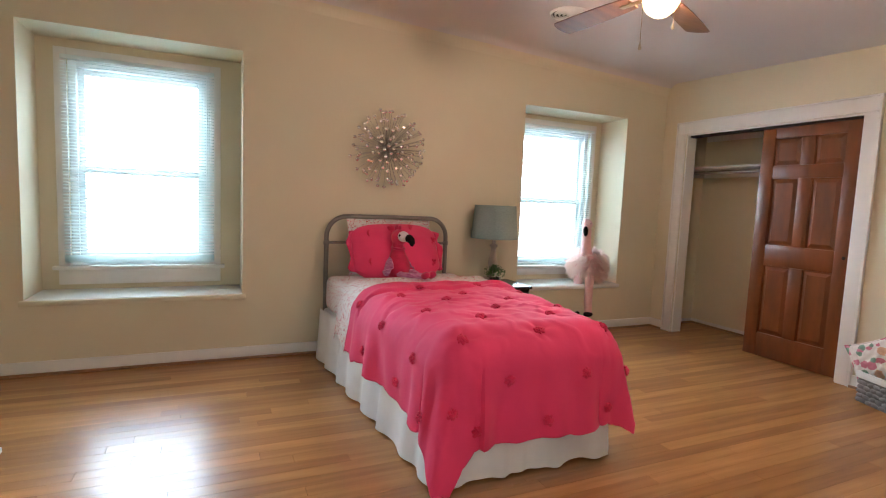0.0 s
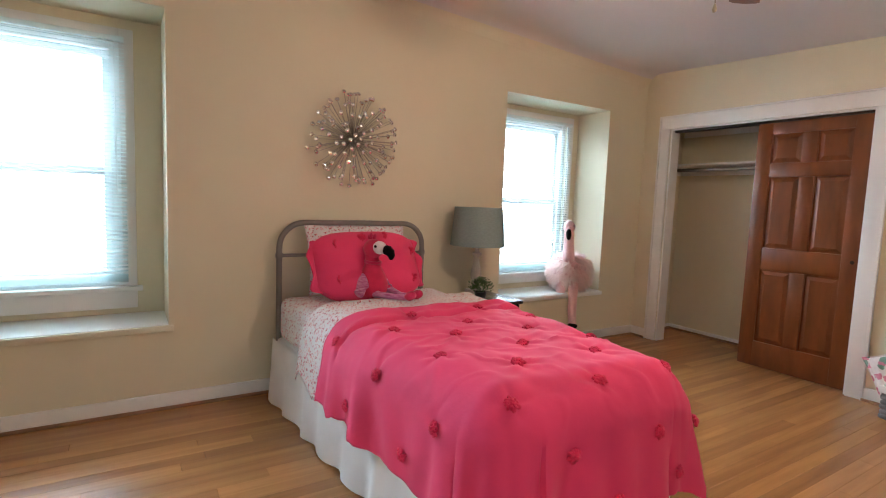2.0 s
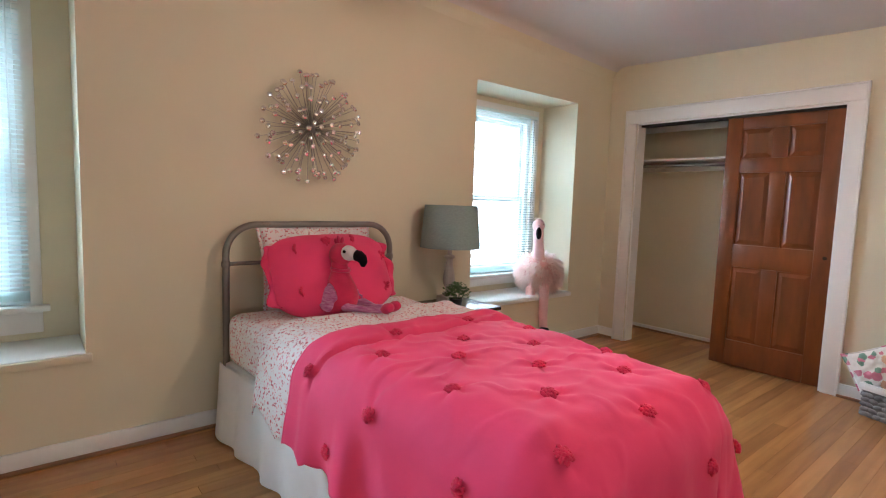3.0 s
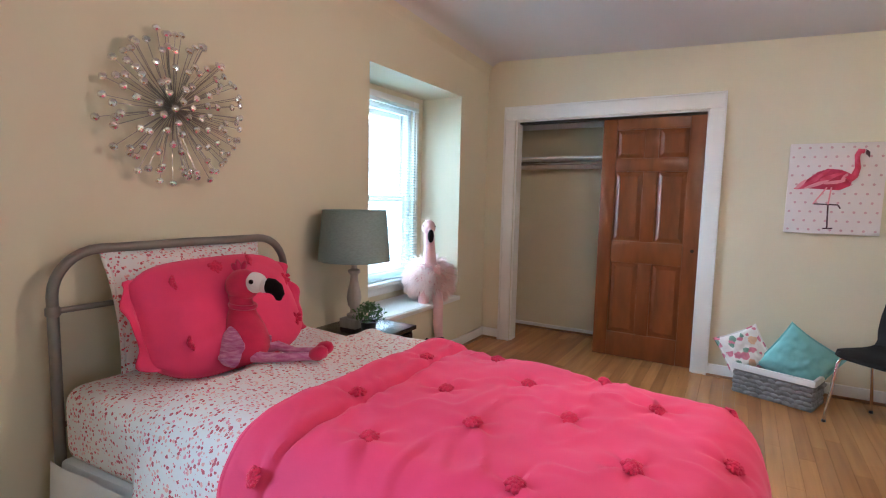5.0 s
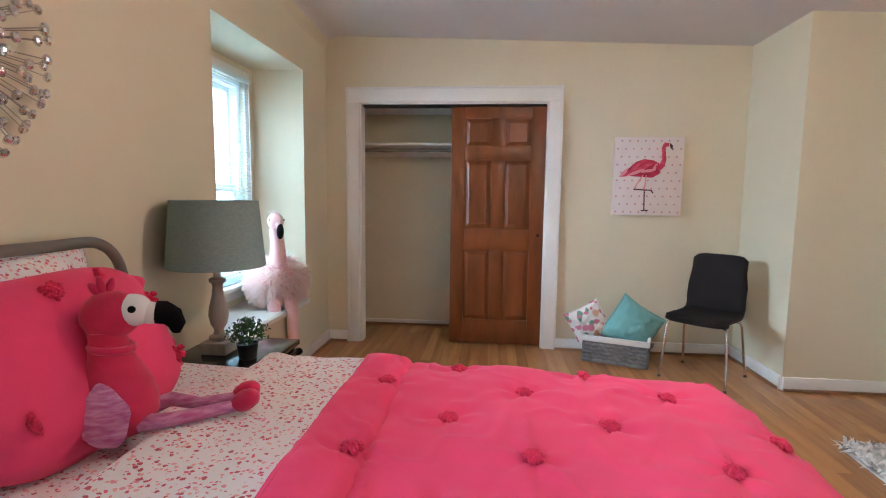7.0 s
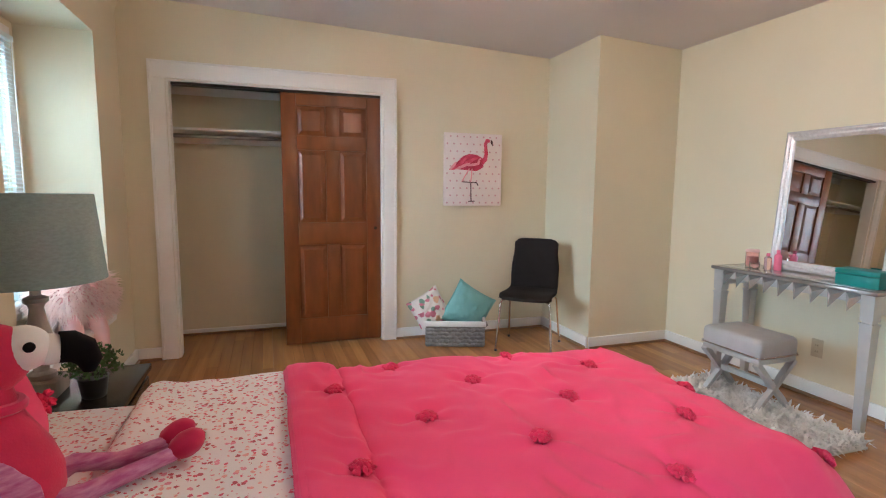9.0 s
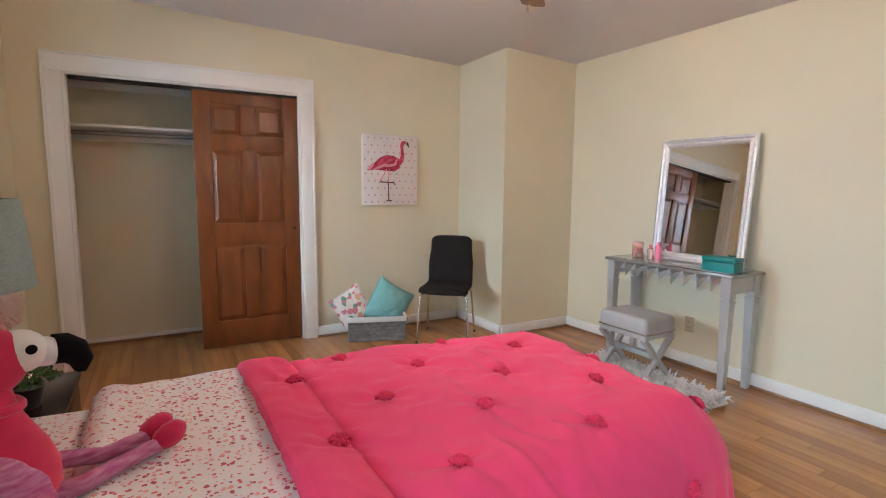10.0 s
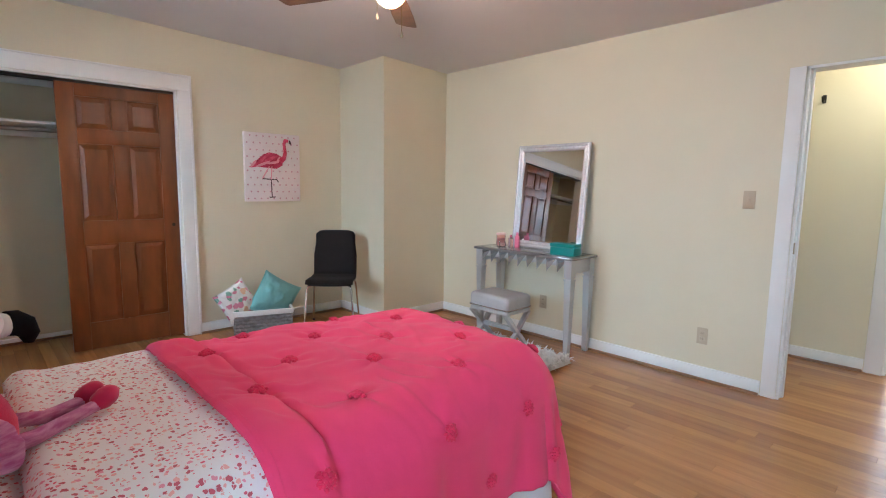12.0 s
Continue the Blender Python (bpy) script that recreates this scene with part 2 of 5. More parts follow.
def lathe(bm, profile, n=24, centre=(0, 0, 0)):
    """Turns (radius, height) pairs about the z axis."""
    rings = []
    for r, z in profile:
        rings.append([bm.verts.new((centre[0] + r * math.cos(2 * math.pi * k / n), centre[1] + r * math.sin(2 * math.pi * k / n), centre[2] + z)) for k in range(n)])
    for a, b in zip(rings, rings[1:]):
        for k in range(n):
            bm.faces.new((a[k], a[(k + 1) % n], b[(k + 1) % n], b[k]))
    bm.faces.new(rings[0][::-1])
    bm.faces.new(rings[-1])
    return bm


def tube(bm, points, radius, n=10, closed=False):
    """A round bar along a line of points; radius may be a list."""
    pts = [Vector(p) for p in points]
    rings = []
    side = None
    for k, p in enumerate(pts):
        a, b = pts[k - 1] if k or closed else p, pts[(k + 1) % len(pts)] if k + 1 < len(pts) or closed else p
        d = (b - a).normalized()
        if side is None:
            side = d.orthogonal().normalized()
        side = (side - d * side.dot(d)).normalized()
        up = d.cross(side)
        r = radius[k] if isinstance(radius, (list, tuple)) else radius
        rings.append([bm.verts.new(p + r * (math.cos(2 * math.pi * j / n) * side + math.sin(2 * math.pi * j / n) * up)) for j in range(n)])
    for a, b in zip(rings, rings[1:] + (rings[:1] if closed else [])):
        for j in range(n):
            bm.faces.new((a[j], a[(j + 1) % n], b[(j + 1) % n], b[j]))
    if not closed:
        bm.faces.new(rings[0][::-1])
        bm.faces.new(rings[-1])
    return bm


def blob(bm, centre, size, rough=0.0, freq=6.0, slot=0, m=None, u=20, v=14):
    """An ellipsoid with an uneven skin."""
    made = bmesh.ops.create_uvsphere(bm, u_segments=u, v_segments=v, radius=1.0)["verts"]
    for w in made:
        k = 1 + rough * noise.noise(w.co * freq * 0.3 + Vector(centre) * 7)
        p = Vector((w.co.x * size[0] * k, w.co.y * size[1] * k, w.co.z * size[2] * k))
        w.co = (m @ p if m is not None else p) + Vector(centre)
    for f in {f for w in made for f in w.link_faces}:
        f.material_index = slot
    return made


def arc(cx, cy, r, a0, a1, n=8):
    return [(cx + r * math.cos(radians(a0 + (a1 - a0) * k / n)), cy + r * math.sin(radians(a0 + (a1 - a0) * k / n))) for k in range(n + 1)]


# ---- the room's shell ----
WEST, EAST, SOUTH, NORTH, TOP, BACK = -1.75, 4.603, -0.205, 4.005, 3.05, 4.40
DOOR0, DOOR1 = -0.09, 0.785


def ceiling_height(x, y):
    """The old plaster ceiling rises to the north and west and rounds down into the north wall."""
    v = min(max((y - SOUTH) / (NORTH - SOUTH), 0), 1)
    z = 2.445 + 0.17 * v + 0.05 * v * max(4.5 - x, 0)
    d = NORTH - y
    if d < 0.14:
        z -= 0.14 - math.sqrt(max(0.14 ** 2 - (0.14 - d) ** 2, 0))
    return z


bm = bmesh.new()
xs = [WEST - 0.1 + k * 0.16 for k in range(42)]
ys = [SOUTH - 0.06 + k * 0.15 for k in range(27) if SOUTH - 0.06 + k * 0.15 < 3.79] + [3.80, 3.865, 3.89, 3.92, 3.945, 3.965, 3.98, 3.99, 3.998, 4.004]
grid = [[bm.verts.new((x, y, ceiling_height(x, y))) for x in xs] for y in ys]
for a, b in zip(grid, grid[1:]):
    for k in range(len(xs) - 1):
        bm.faces.new((a[k], a[k + 1], b[k + 1], b[k]))
bm.faces.ensure_lookup_table()
for f in bm.faces:
    f.material_index = 1 if f.calc_center_median().y > NORTH - 0.05 else 0
bm.faces.new([bm.verts.new((x, y, 3.2)) for x, y in ((xs[0], ys[0]), (xs[-1], ys[0]), (xs[-1], ys[-1]), (xs[0], ys[-1]))])
structure("ceiling", bm, [CEIL, WALL], "off-white plaster ceiling rounding into the wall", "ceiling")

W1 = (-0.972, 0.37, 0.50, 2.315)
W2 = (2.83, 4.075, 0.475, 2.21)


def pierced(bm, y0, y1, x0, x1, z0, z1, holes):
    """A wall in the x direction with rectangular openings (x0, x1, z0, z1), left to right."""
    at = x0
    for a, b, lo, hi in holes:
        box(bm, (at, y0, z0), (a, y1, z1))
        if lo > z0:
            box(bm, (a, y0, z0), (b, y1, lo))
        box(bm, (a, y0, hi), (b, y1, z1))
        at = b
    box(bm, (at, y0, z0), (x1, y1, z1))
    return bm


structure("wall_north", pierced(bmesh.new(), NORTH, BACK, WEST - 0.15, 5.4, 0, TOP, [W1, W2]), WALL, "thick cream painted wall with two deep window recesses", "wall", False)
G1, G2 = (-0.79, 0.145, 0.69, 2.18), (2.98, 3.92, 0.64, 2.09)
structure("wall_north_outer", pierced(bmesh.new(), BACK, BACK + 0.12, WEST - 0.15, 5.4, -0.2, TOP, [G1, G2]), WALL, "cream outer wall behind the window recesses", "wall", False)
C0, C1, CT = 2.132, 3.715, 2.065
structure("wall_east", boxes(((EAST, C1, 0), (EAST + 0.12, NORTH, TOP)), ((EAST, C0, CT), (EAST + 0.12, C1, TOP)), ((EAST, -0.35, 0), (EAST + 0.12, C0, TOP))), WALL, "cream painted wall with a wide closet opening", "wall", False)
structure("wall_chase", boxes(((3.862, SOUTH, 0), (EAST, 0.587, TOP))), WALL, "cream boxed-out chimney corner", "wall", False)
structure("wall_south", pierced(bmesh.new(), SOUTH - 0.14, SOUTH, WEST - 0.15, EAST, 0, TOP, [(DOOR0, DOOR1, 0, 2.045)]), WALL, "cream painted wall with an open doorway", "wall", False)
structure("wall_west", boxes(((WEST - 0.15, SOUTH, 0), (WEST, NORTH, TOP))), WALL, "plain cream painted wall", "wall", False)
structure("closet_wall", boxes(((5.25, 1.6, 0), (5.4, NORTH, TOP)), ((EAST + 0.12, 1.5, 0), (5.25, 1.6, TOP))), WALL, "cream closet back and side wall", "wall", False)
structure("closet_ceiling", boxes(((EAST + 0.12, 1.6, 2.42), (5.25, NORTH, 2.5))), CEIL, "plain closet ceiling", "ceiling", False)
HALL = -1.285
structure("hall_wall", pierced(bmesh.new(), HALL - 0.12, HALL, -2.5, 3.2, 0, 2.7, [(-0.46, 0.38, 0, 2.03)]), WALL, "cream hallway wall with a doorway", "wall", False)
structure("hall_side_wall", boxes(((3.2, -1.39, 0), (3.32, SOUTH - 0.14, 2.7)), ((-2.62, -1.39, 0), (-2.5, SOUTH - 0.14, 2.7))), WALL, "cream end walls of the hallway", "wall", False)
structure("hall_ceiling", boxes(((-2.6, -2.6, 2.5), (3.3, SOUTH - 0.14, 2.6))), CEIL, "plain hallway ceiling", "ceiling", False)


# ---- trim ----
def skirting(name, x0, y0, x1, y1, face, h=0.095):
    """A white skirting with its stained shoe moulding; face is the way that it looks."""
    fx, fy = face
    a, b = (min(x0, x1), min(y0, y1)), (max(x0, x1), max(y0, y1))
    t = 0.018

    def slab(d0, d1, z0, z1, bevel):
        lo = (a[0] + (min(d0 * fx, d1 * fx) if fx else 0), a[1] + (min(d0 * fy, d1 * fy) if fy else 0), z0)
        hi = (b[0] + (max(d0 * fx, d1 * fx) if fx else 0), b[1] + (max(d0 * fy, d1 * fy) if fy else 0), z1)
        return box(bmesh.new(), lo, hi, bevel)
    root = structure("baseboard", slab(-0.002, t, 0.0, h, 0.004), TRIM, "white painted baseboard", "baseboard")
    part("shoe_moulding", slab(t, t + 0.016, 0.0, 0.02, 0.005), OAK_DARK, root, "stained oak shoe moulding")


skirting("n", WEST, NORTH, EAST, NORTH, (0, -1))
skirting("e", EAST, 0.61, EAST, 2.03, (-1, 0))
skirting("e2", EAST, 3.83, EAST, NORTH - 0.02, (-1, 0))
skirting("chase_w", 3.862, SOUTH + 0.02, 3.862, 0.587, (-1, 0))
skirting("chase_n", 3.87, 0.587, EAST, 0.587, (0, 1))
skirting("s", 0.875, SOUTH, 3.862, SOUTH, (0, 1))
skirting("s2", WEST, SOUTH, -0.2, SOUTH, (0, 1))
skirting("w", WEST, SOUTH, WEST, NORTH, (1, 0))
skirting("closet", 5.25, 1.6, 5.25, NORTH, (-1, 0), 0.05)
skirting("closet_n", EAST + 0.12, NORTH, 5.25, NORTH, (0, -1), 0.05)
skirting("hall", 0.49, HALL, 3.2, HALL, (0, 1))


def casing_y(name, x, face, y0, y1, top, w=0.098, depth=0.02, label="white painted closet casing"):
    """A casing round an opening in a wall of constant x, with jamb linings."""
    root = thing(name, pose(0, 0, 0), label, "door casing", kind="structure")
    a, b = sorted((x, x + face * depth))
    part("side_casing", box(bmesh.new(), (a, y0 - w, 0), (b, y0, top), 0.004), TRIM, root)
    part("side_casing", box(bmesh.new(), (a, y1, 0), (b, y1 + w, top), 0.004), TRIM, root)
    part("head_casing", box(bmesh.new(), (a, y0 - w, top), (b, y1 + w, top + w + 0.012), 0.004), TRIM, root)
    a, b = sorted((x - 0.004 * face, x - face * 0.125))
    part("jamb", box(bmesh.new(), (a, y0 - 0.003, 0), (b, y0 + 0.015, top)), TRIM, root)
    part("jamb", box(bmesh.new(), (a, y1 - 0.015, 0), (b, y1 + 0.003, top)), TRIM, root)
    part("head_jamb", box(bmesh.new(), (a, y0, top - 0.015), (b, y1, top + 0.003)), TRIM, root)
    backband = bmesh.new()
    a, b = sorted((x, x + face * (depth + 0.008)))
    for lo, hi in (((a, y0 - w - 0.012, 0), (b, y0 - w + 0.006, top + w + 0.018)), ((a, y1 + w - 0.006, 0), (b, y1 + w + 0.012, top + w + 0.018)), ((a, y0 - w - 0.012, top + w + 0.012), (b, y1 + w + 0.012, top + w + 0.024))):
        box(backband, lo, hi, 0.003)
    part("backband", backband, TRIM, root)
    return root


casing_y("closet_casing", EAST, -1, C0, C1, CT)


def casing_x(name, y, face, x0, x1, top, wall, w=0.105, depth=0.02, label="", head=True):
    root = thing(name, pose(0, 0, 0), label, "door casing", kind="structure")
    a, b = sorted((y, y + face * depth))
    part("side_casing", box(bmesh.new(), (x0 - w, a, 0), (x0, b, top), 0.004), TRIM, root)
    part("side_casing", box(bmesh.new(), (x1, a, 0), (x1 + w, b, top), 0.004), TRIM, root)
    if head:
        part("head_casing", box(bmesh.new(), (x0 - w, a, top), (x1 + w, b, top + w), 0.004), TRIM, root)
    a, b = sorted((y - 0.004 * face, y - face * wall))
    part("jamb", box(bmesh.new(), (x0 - 0.003, a, 0), (x0 + 0.015, b, top)), TRIM, root)
    part("jamb", box(bmesh.new(), (x1 - 0.015, a, 0), (x1 + 0.003, b, top)), TRIM, root)
    part("head_jamb", box(bmesh.new(), (x0, a, top - 0.015), (x1, b, top + 0.003)), TRIM, root)
    part("door_stop", boxes(((x1 - 0.027, y - face * 0.09, 0), (x1 - 0.014, y - face * 0.055, top - 0.015)), bevel=0.002), TRIM, root)
    part("strike_plate", boxes(((x1 - 0.0175, y - face * 0.045, 0.93), (x1 - 0.0145, y - face * 0.015, 1.0)), bevel=0.001), BRASS, root, "dull brass strike plate")
    return root


BRASS = material("dull_brass", (0.35, 0.26, 0.13), 0.35, metal=0.9)
casing_x("door_casing", SOUTH, 1, DOOR0, DOOR1, 2.045, 0.14, 0.085, 0.012, "white painted bedroom door casing", False)
casing_x("hall_door_casing", HALL, 1, -0.46, 0.38, 2.03, 0.12, label="white painted casing of the hallway doorway")


# ---- windows ----
def window(name, x0, x1, z0, z1, sill_drop):
    y = BACK
    root = thing(name, pose(0, 0, 0), "white double-hung window with raised mini blind", "window", kind="structure")
    f = 0.05
    part("window_frame", boxes(((x0, y + 0.02, z0), (x0 + f, y + 0.11, z1)), ((x1 - f, y + 0.02, z0), (x1, y + 0.11, z1)), ((x0 + f, y + 0.02, z1 - f), (x1 - f, y + 0.11, z1)), ((x0 + f, y + 0.02, z0), (x1 - f, y + 0.11, z0 + f)), bevel=0.003), VINYL, root)
    mid = (z0 + z1) / 2 - 0.04
    for sash, a, b, d in (("upper_sash", mid - 0.02, z1 - f, 0.075), ("lower_sash", z0 + f, mid + 0.03, 0.04)):
        p0, p1, g = x0 + f, x1 - f, 0.04
        s = part(sash, boxes(((p0, y + d, a), (p0 + g, y + d + 0.03, b)), ((p1 - g, y + d, a), (p1, y + d + 0.03, b)), ((p0 + g, y + d, b - g), (p1 - g, y + d + 0.03, b)), ((p0 + g, y + d, a), (p1 - g, y + d + 0.03, a + g)), bevel=0.003), VINYL, root)
        pane = part("pane", boxes(((p0 + g, y + d + 0.012, a + g), (p1 - g, y + d + 0.016, b - g))), GLASS, s, smooth=False)
        pane.visible_shadow = False
    c = 0.075
    part("casing", boxes(((x0 - c, y - 0.018, z0), (x0, y + 0.002, z1 + c)), ((x1, y - 0.018, z0), (x1 + c, y + 0.002, z1 + c)), ((x0, y - 0.018, z1), (x1, y + 0.002, z1 + c)), bevel=0.004), TRIM, root)
    part("window_sill", box(bmesh.new(), (x0 - c - 0.03, y - 0.06, z0 - 0.028), (x1 + c + 0.03, y + 0.03, z0), 0.006), TRIM, root)
    part("apron", box(bmesh.new(), (x0 - c, y - 0.022, z0 - sill_drop), (x1 + c, y + 0.002, z0 - 0.028), 0.005), TRIM, root)
    return root


window("window_1", *G1, 0.14)
window("window_2", *G2, 0.10)


def blind(x0, x1, z0, z1, y):
    root = thing("mini_blind", pose((x0 + x1) / 2, y, z0), "white aluminium mini blind lowered with open slats", "blind", "window blinds")
    w = (x1 - x0) / 2
    part("headrail", box(bmesh.new(), (-w, -0.014, z1 - z0 - 0.03), (w, 0.014, z1 - z0), 0.003), SLAT, root)
    part("bottom_rail", box(bmesh.new(), (-w, -0.012, 0), (w, 0.012, 0.014), 0.004), SLAT, root)
    bm = bmesh.new()
    ring = []
    for k in range(5):
        a = -0.0115 + 0.023 * k / 4
        ring.append([bm.verts.new((sx * w, a, 0.0022 * (1 - (a / 0.0115) ** 2) + 0.30 * a)) for sx in (-1, 1)])
    for a, b in zip(ring, ring[1:]):
        bm.faces.new((a[0], a[1], b[1], b[0]))
    bmesh.ops.solidify(bm, geom=bm.faces[:], thickness=0.0006)
    me = finish("slat", bm, SLAT)
    h, k = 0.022, 0
    while h < z1 - z0 - 0.035:
        s = new("slat", me)
        s.parent, s.location = root, (0, 0, h)
        h += 0.0085 if k < 4 else 0.0235
        k += 1
    for x in (-0.62 * w, 0.62 * w):
        cord = tube(bmesh.new(), [(x, -0.013, 0.01), (x, -0.013, z1 - z0 - 0.02)], 0.0009, 5)
        part("ladder_cord", cord, SLAT, root)
    part("tilt_wand", tube(bmesh.new(), [(w - 0.05, -0.022, z1 - z0 - 0.03), (w - 0.05, -0.024, 0.55)], 0.0035, 6), VINYL, root)


blind(-0.82, 0.172, 0.71, 2.20, 4.362)
blind(2.96, 3.945, 0.66, 2.105, 4.362)
for a, b, z, yy in ((W1[0], W1[1], W1[2], NORTH), (W2[0], W2[1], W2[2], NORTH)):
    ledge = structure("window_ledge", box(bmesh.new(), (a + 0.002, NORTH - 0.012, z - 0.01), (b - 0.002, BACK - 0.002, z + 0.014), 0.005), TRIM, "white painted deep window ledge", "ledge")
    part("nosing", box(bmesh.new(), (a - 0.025, NORTH - 0.026, z - 0.03), (b + 0.025, NORTH - 0.001, z + 0.008), 0.008), TRIM if z < 0.49 else WALL, ledge)
bm = bmesh.new()
box(bm, (-14, 12.0, -3), (18, 12.1, 10))
structure("backdrop", bm, BRIGHTSKY, "hazy bright daylight beyond the windows", "backdrop")
# Emissive slab in place of the bright room past the hall; its glow is added.
structure("backdrop", boxes(((-3.5, -4.1, -0.5), (3.5, -4.0, 3.2))), BRIGHTHALL, "glowing panel standing in for daylight beyond the hallway doorway", "backdrop")


# ---- bed ----
BX, HALF, FOOT, TOPZ = 1.56, 0.575, 1.765, 0.69


def bend(d, r):
    """How far out and down a sheet lies, d past the start of a rounded edge."""
    if d <= 0:
        return 0.0, 0.0
    if d < r * math.pi / 2:
        return r * math.sin(d / r), r * (1 - math.cos(d / r))
    return r + 0.05 * (d - r * math.pi / 2), r + d - r * math.pi / 2


def drape(s, t, z, r=0.13, fold=0.02, seed=0.0):
    """A place on a cloth over the bed: s across from its middle, t along from the foot edge."""
    sx = 1 if s > 0 else -1
    half = HALF - (0.055 if sx > 0 else 0.095) * max(0.0, 1 - max(t, 0.0) / 0.9)
    u, v = abs(s) - (half - r), r - t
    cx, cy = BX + sx * min(abs(s), half - r), FOOT + max(t, r)
    if u <= 0 and v <= 0:
        return Vector((cx, cy, z))
    if u > 0 and v > 0:
        d, way, corner = math.hypot(u, v), (sx * u / math.hypot(u, v), -v / math.hypot(u, v)), min(u, v) / max(u, v)
    else:
        d, way, corner = (u, (sx, 0), 0) if u > 0 else (v, (0, -1), 0)
    if sx > 0:
        d *= 1 - 0.24 * corner
    out, drop = bend(d, r)
    around = t * 1.0 if u > 0 and v <= 0 else (s * 1.0 if v > 0 and u <= 0 else math.atan2(v, u) * 0.35)
    wave = min(drop / 0.4, 1.0) ** 1.5 * fold
    out += wave * (math.sin(around * 11 + seed + 4 * noise.noise((around * 2.2, seed, sx))) + 1.1 * noise.noise((around * 7, seed, sx * 3)) + 0.1)
    out += corner * drop * 0.12 + (0.05 * drop * abs(way[0]) if sx > 0 else 0)
    out += 0.012 * min(drop / 0.3, 1.0) * noise.noise((around * 9, seed + 7, drop * 4.0))
    low = z - drop
    if low < 0.022:
        low = 0.022
    return Vector((cx + way[0] * out, cy + way[1] * out, low))


LATTICE = [(1.183 + 0.205 * i - BX, 2.055 + 0.207 * j - FOOT) for i in range(-3, 8) for j in range(-3, 5) if (i + j) % 2 == 1]
SPAN, HANG = 0.90, 0.425


def tuft_pinch(s, t):
    return sum(math.exp(-((s - a) ** 2 + (t - b) ** 2) / 0.0028) for a, b in LATTICE)


def comforter_at(s, t):
    p = drape(s, t, TOPZ + 0.014 * math.cos(min(abs(s) / HALF, 1) * 1.5), 0.175 if s < 0 else 0.175 - 0.045 * min(max(t / 0.9, 0), 1), 0.026)
    q = Vector((s * 5, t * 5, 1.7))
    p.z += 0.012 * noise.noise(q) + 0.006 * noise.noise(q * 2.7) - 0.010 * tuft_pinch(s, t)
    crease = 1 - abs(noise.noise(Vector((s * 4 + t * 3, t * 7 - s * 2, 9.1))))
    p.z += 0.011 * max(crease - 0.86, 0) / 0.14 * (0.5 + 0.5 * noise.noise(q * 0.7))
    for a, b in LATTICE:
        d = math.hypot(s - a, t - b)
        if d < 0.16:
            p.z += 0.0045 * math.cos(5 * math.atan2(t - b, s - a) + a * 40) * math.exp(-((d - 0.055) / 0.04) ** 2)
    band = min(max((t - 1.088) / 0.022, 0), 1)
    p.z += 0.015 * band * band * (3 - 2 * band) - 0.008 * math.exp(-((t - 1.082) / 0.014) ** 2)
    edge = max(0, 1 - abs(t - 1.20) / 0.06)
    p.z += 0.008 * edge * edge * (3 - 2 * edge)
    if t > 1.225:
        p.z -= (t - 1.225) * 0.8
    return p


def cloth(bm, f, s0, s1, n, t0, t1, m):
    rows = [[bm.verts.new(f(s0 + (s1 - s0) * i / n, t0 + (t1 - t0) * j / m)) for i in range(n + 1)] for j in range(m + 1)]
    for a, b in zip(rows, rows[1:]):
        for i in range(n):
            bm.faces.new((a[i], a[i + 1], b[i + 1], b[i]))
    return bm


bed = thing("bed", pose(BX, 2.9, 0), "single bed with grey metal frame and white bed skirt", "bed")


def under(ob, root):
    ob.parent = root
    ob.matrix_parent_inverse = root.matrix_world.inverted()
    return ob


def bedpart(name, bm, mat, label="", root=None):
    return under(part(name, bm, mat, None, label), root or bed)


bpy.context.view_layer.update()
spring = box(bmesh.new(), (0.96, 1.90, 0.16), (2.05, 3.87, 0.40), 0.02)
for v in spring.verts:
    if v.co.x < 1.5:
        v.co.x += 0.16 * (3.87 - v.co.y) / 2.0
bedpart("box_spring", spring, WHITECLOTH, "white covered box spring")
soft = box(bmesh.new(), (0.972, 1.85, 0.39), (2.10, 3.87, 0.662), 0.06, 4)
for v in soft.verts:
    near = max(0.0, min(1.0, (3.0 - v.co.y) / 0.9))
    v.co.x += (1.555 - v.co.x) * 0.18 * near
    v.co.z -= 0.03 * near * (v.co.z > 0.5)
bedpart("mattress", soft, SPECK, "mattress in white sheet strewn with pink specks")


def skirt_panel(x0, y0, x1, y1, out, top):
    bm = bmesh.new()
    n = max(int(math.hypot(x1 - x0, y1 - y0) / 0.018), 4)
    rows = []
    for j in range(7):
        v = j / 6
        row = []
        for i in range(n + 1):
            u = i / n
            w = (0.003 + 0.013 * (1 - v)) * (math.sin(u * n * 0.42 + 2.2 * noise.noise((u * 9, x0, 1))) + 0.5 * noise.noise((u * 14, y0, v)))
            z = 0.012 + 0.008 * noise.noise((u * 7, 3, x0)) + (top - 0.012 - 0.06 * (1 if out[1] else 1 - u)) * v
            row.append(bm.verts.new((x0 + (x1 - x0) * u + out[0] * (w + 0.03 * (1 - v)), y0 + (y1 - y0) * u + out[1] * (w + 0.03 * (1 - v)), z)))
        rows.append(row)
    for a, b in zip(rows, rows[1:]):
        for i in range(n):
            bm.faces.new((a[i], a[i + 1], b[i + 1], b[i]))
    return bm


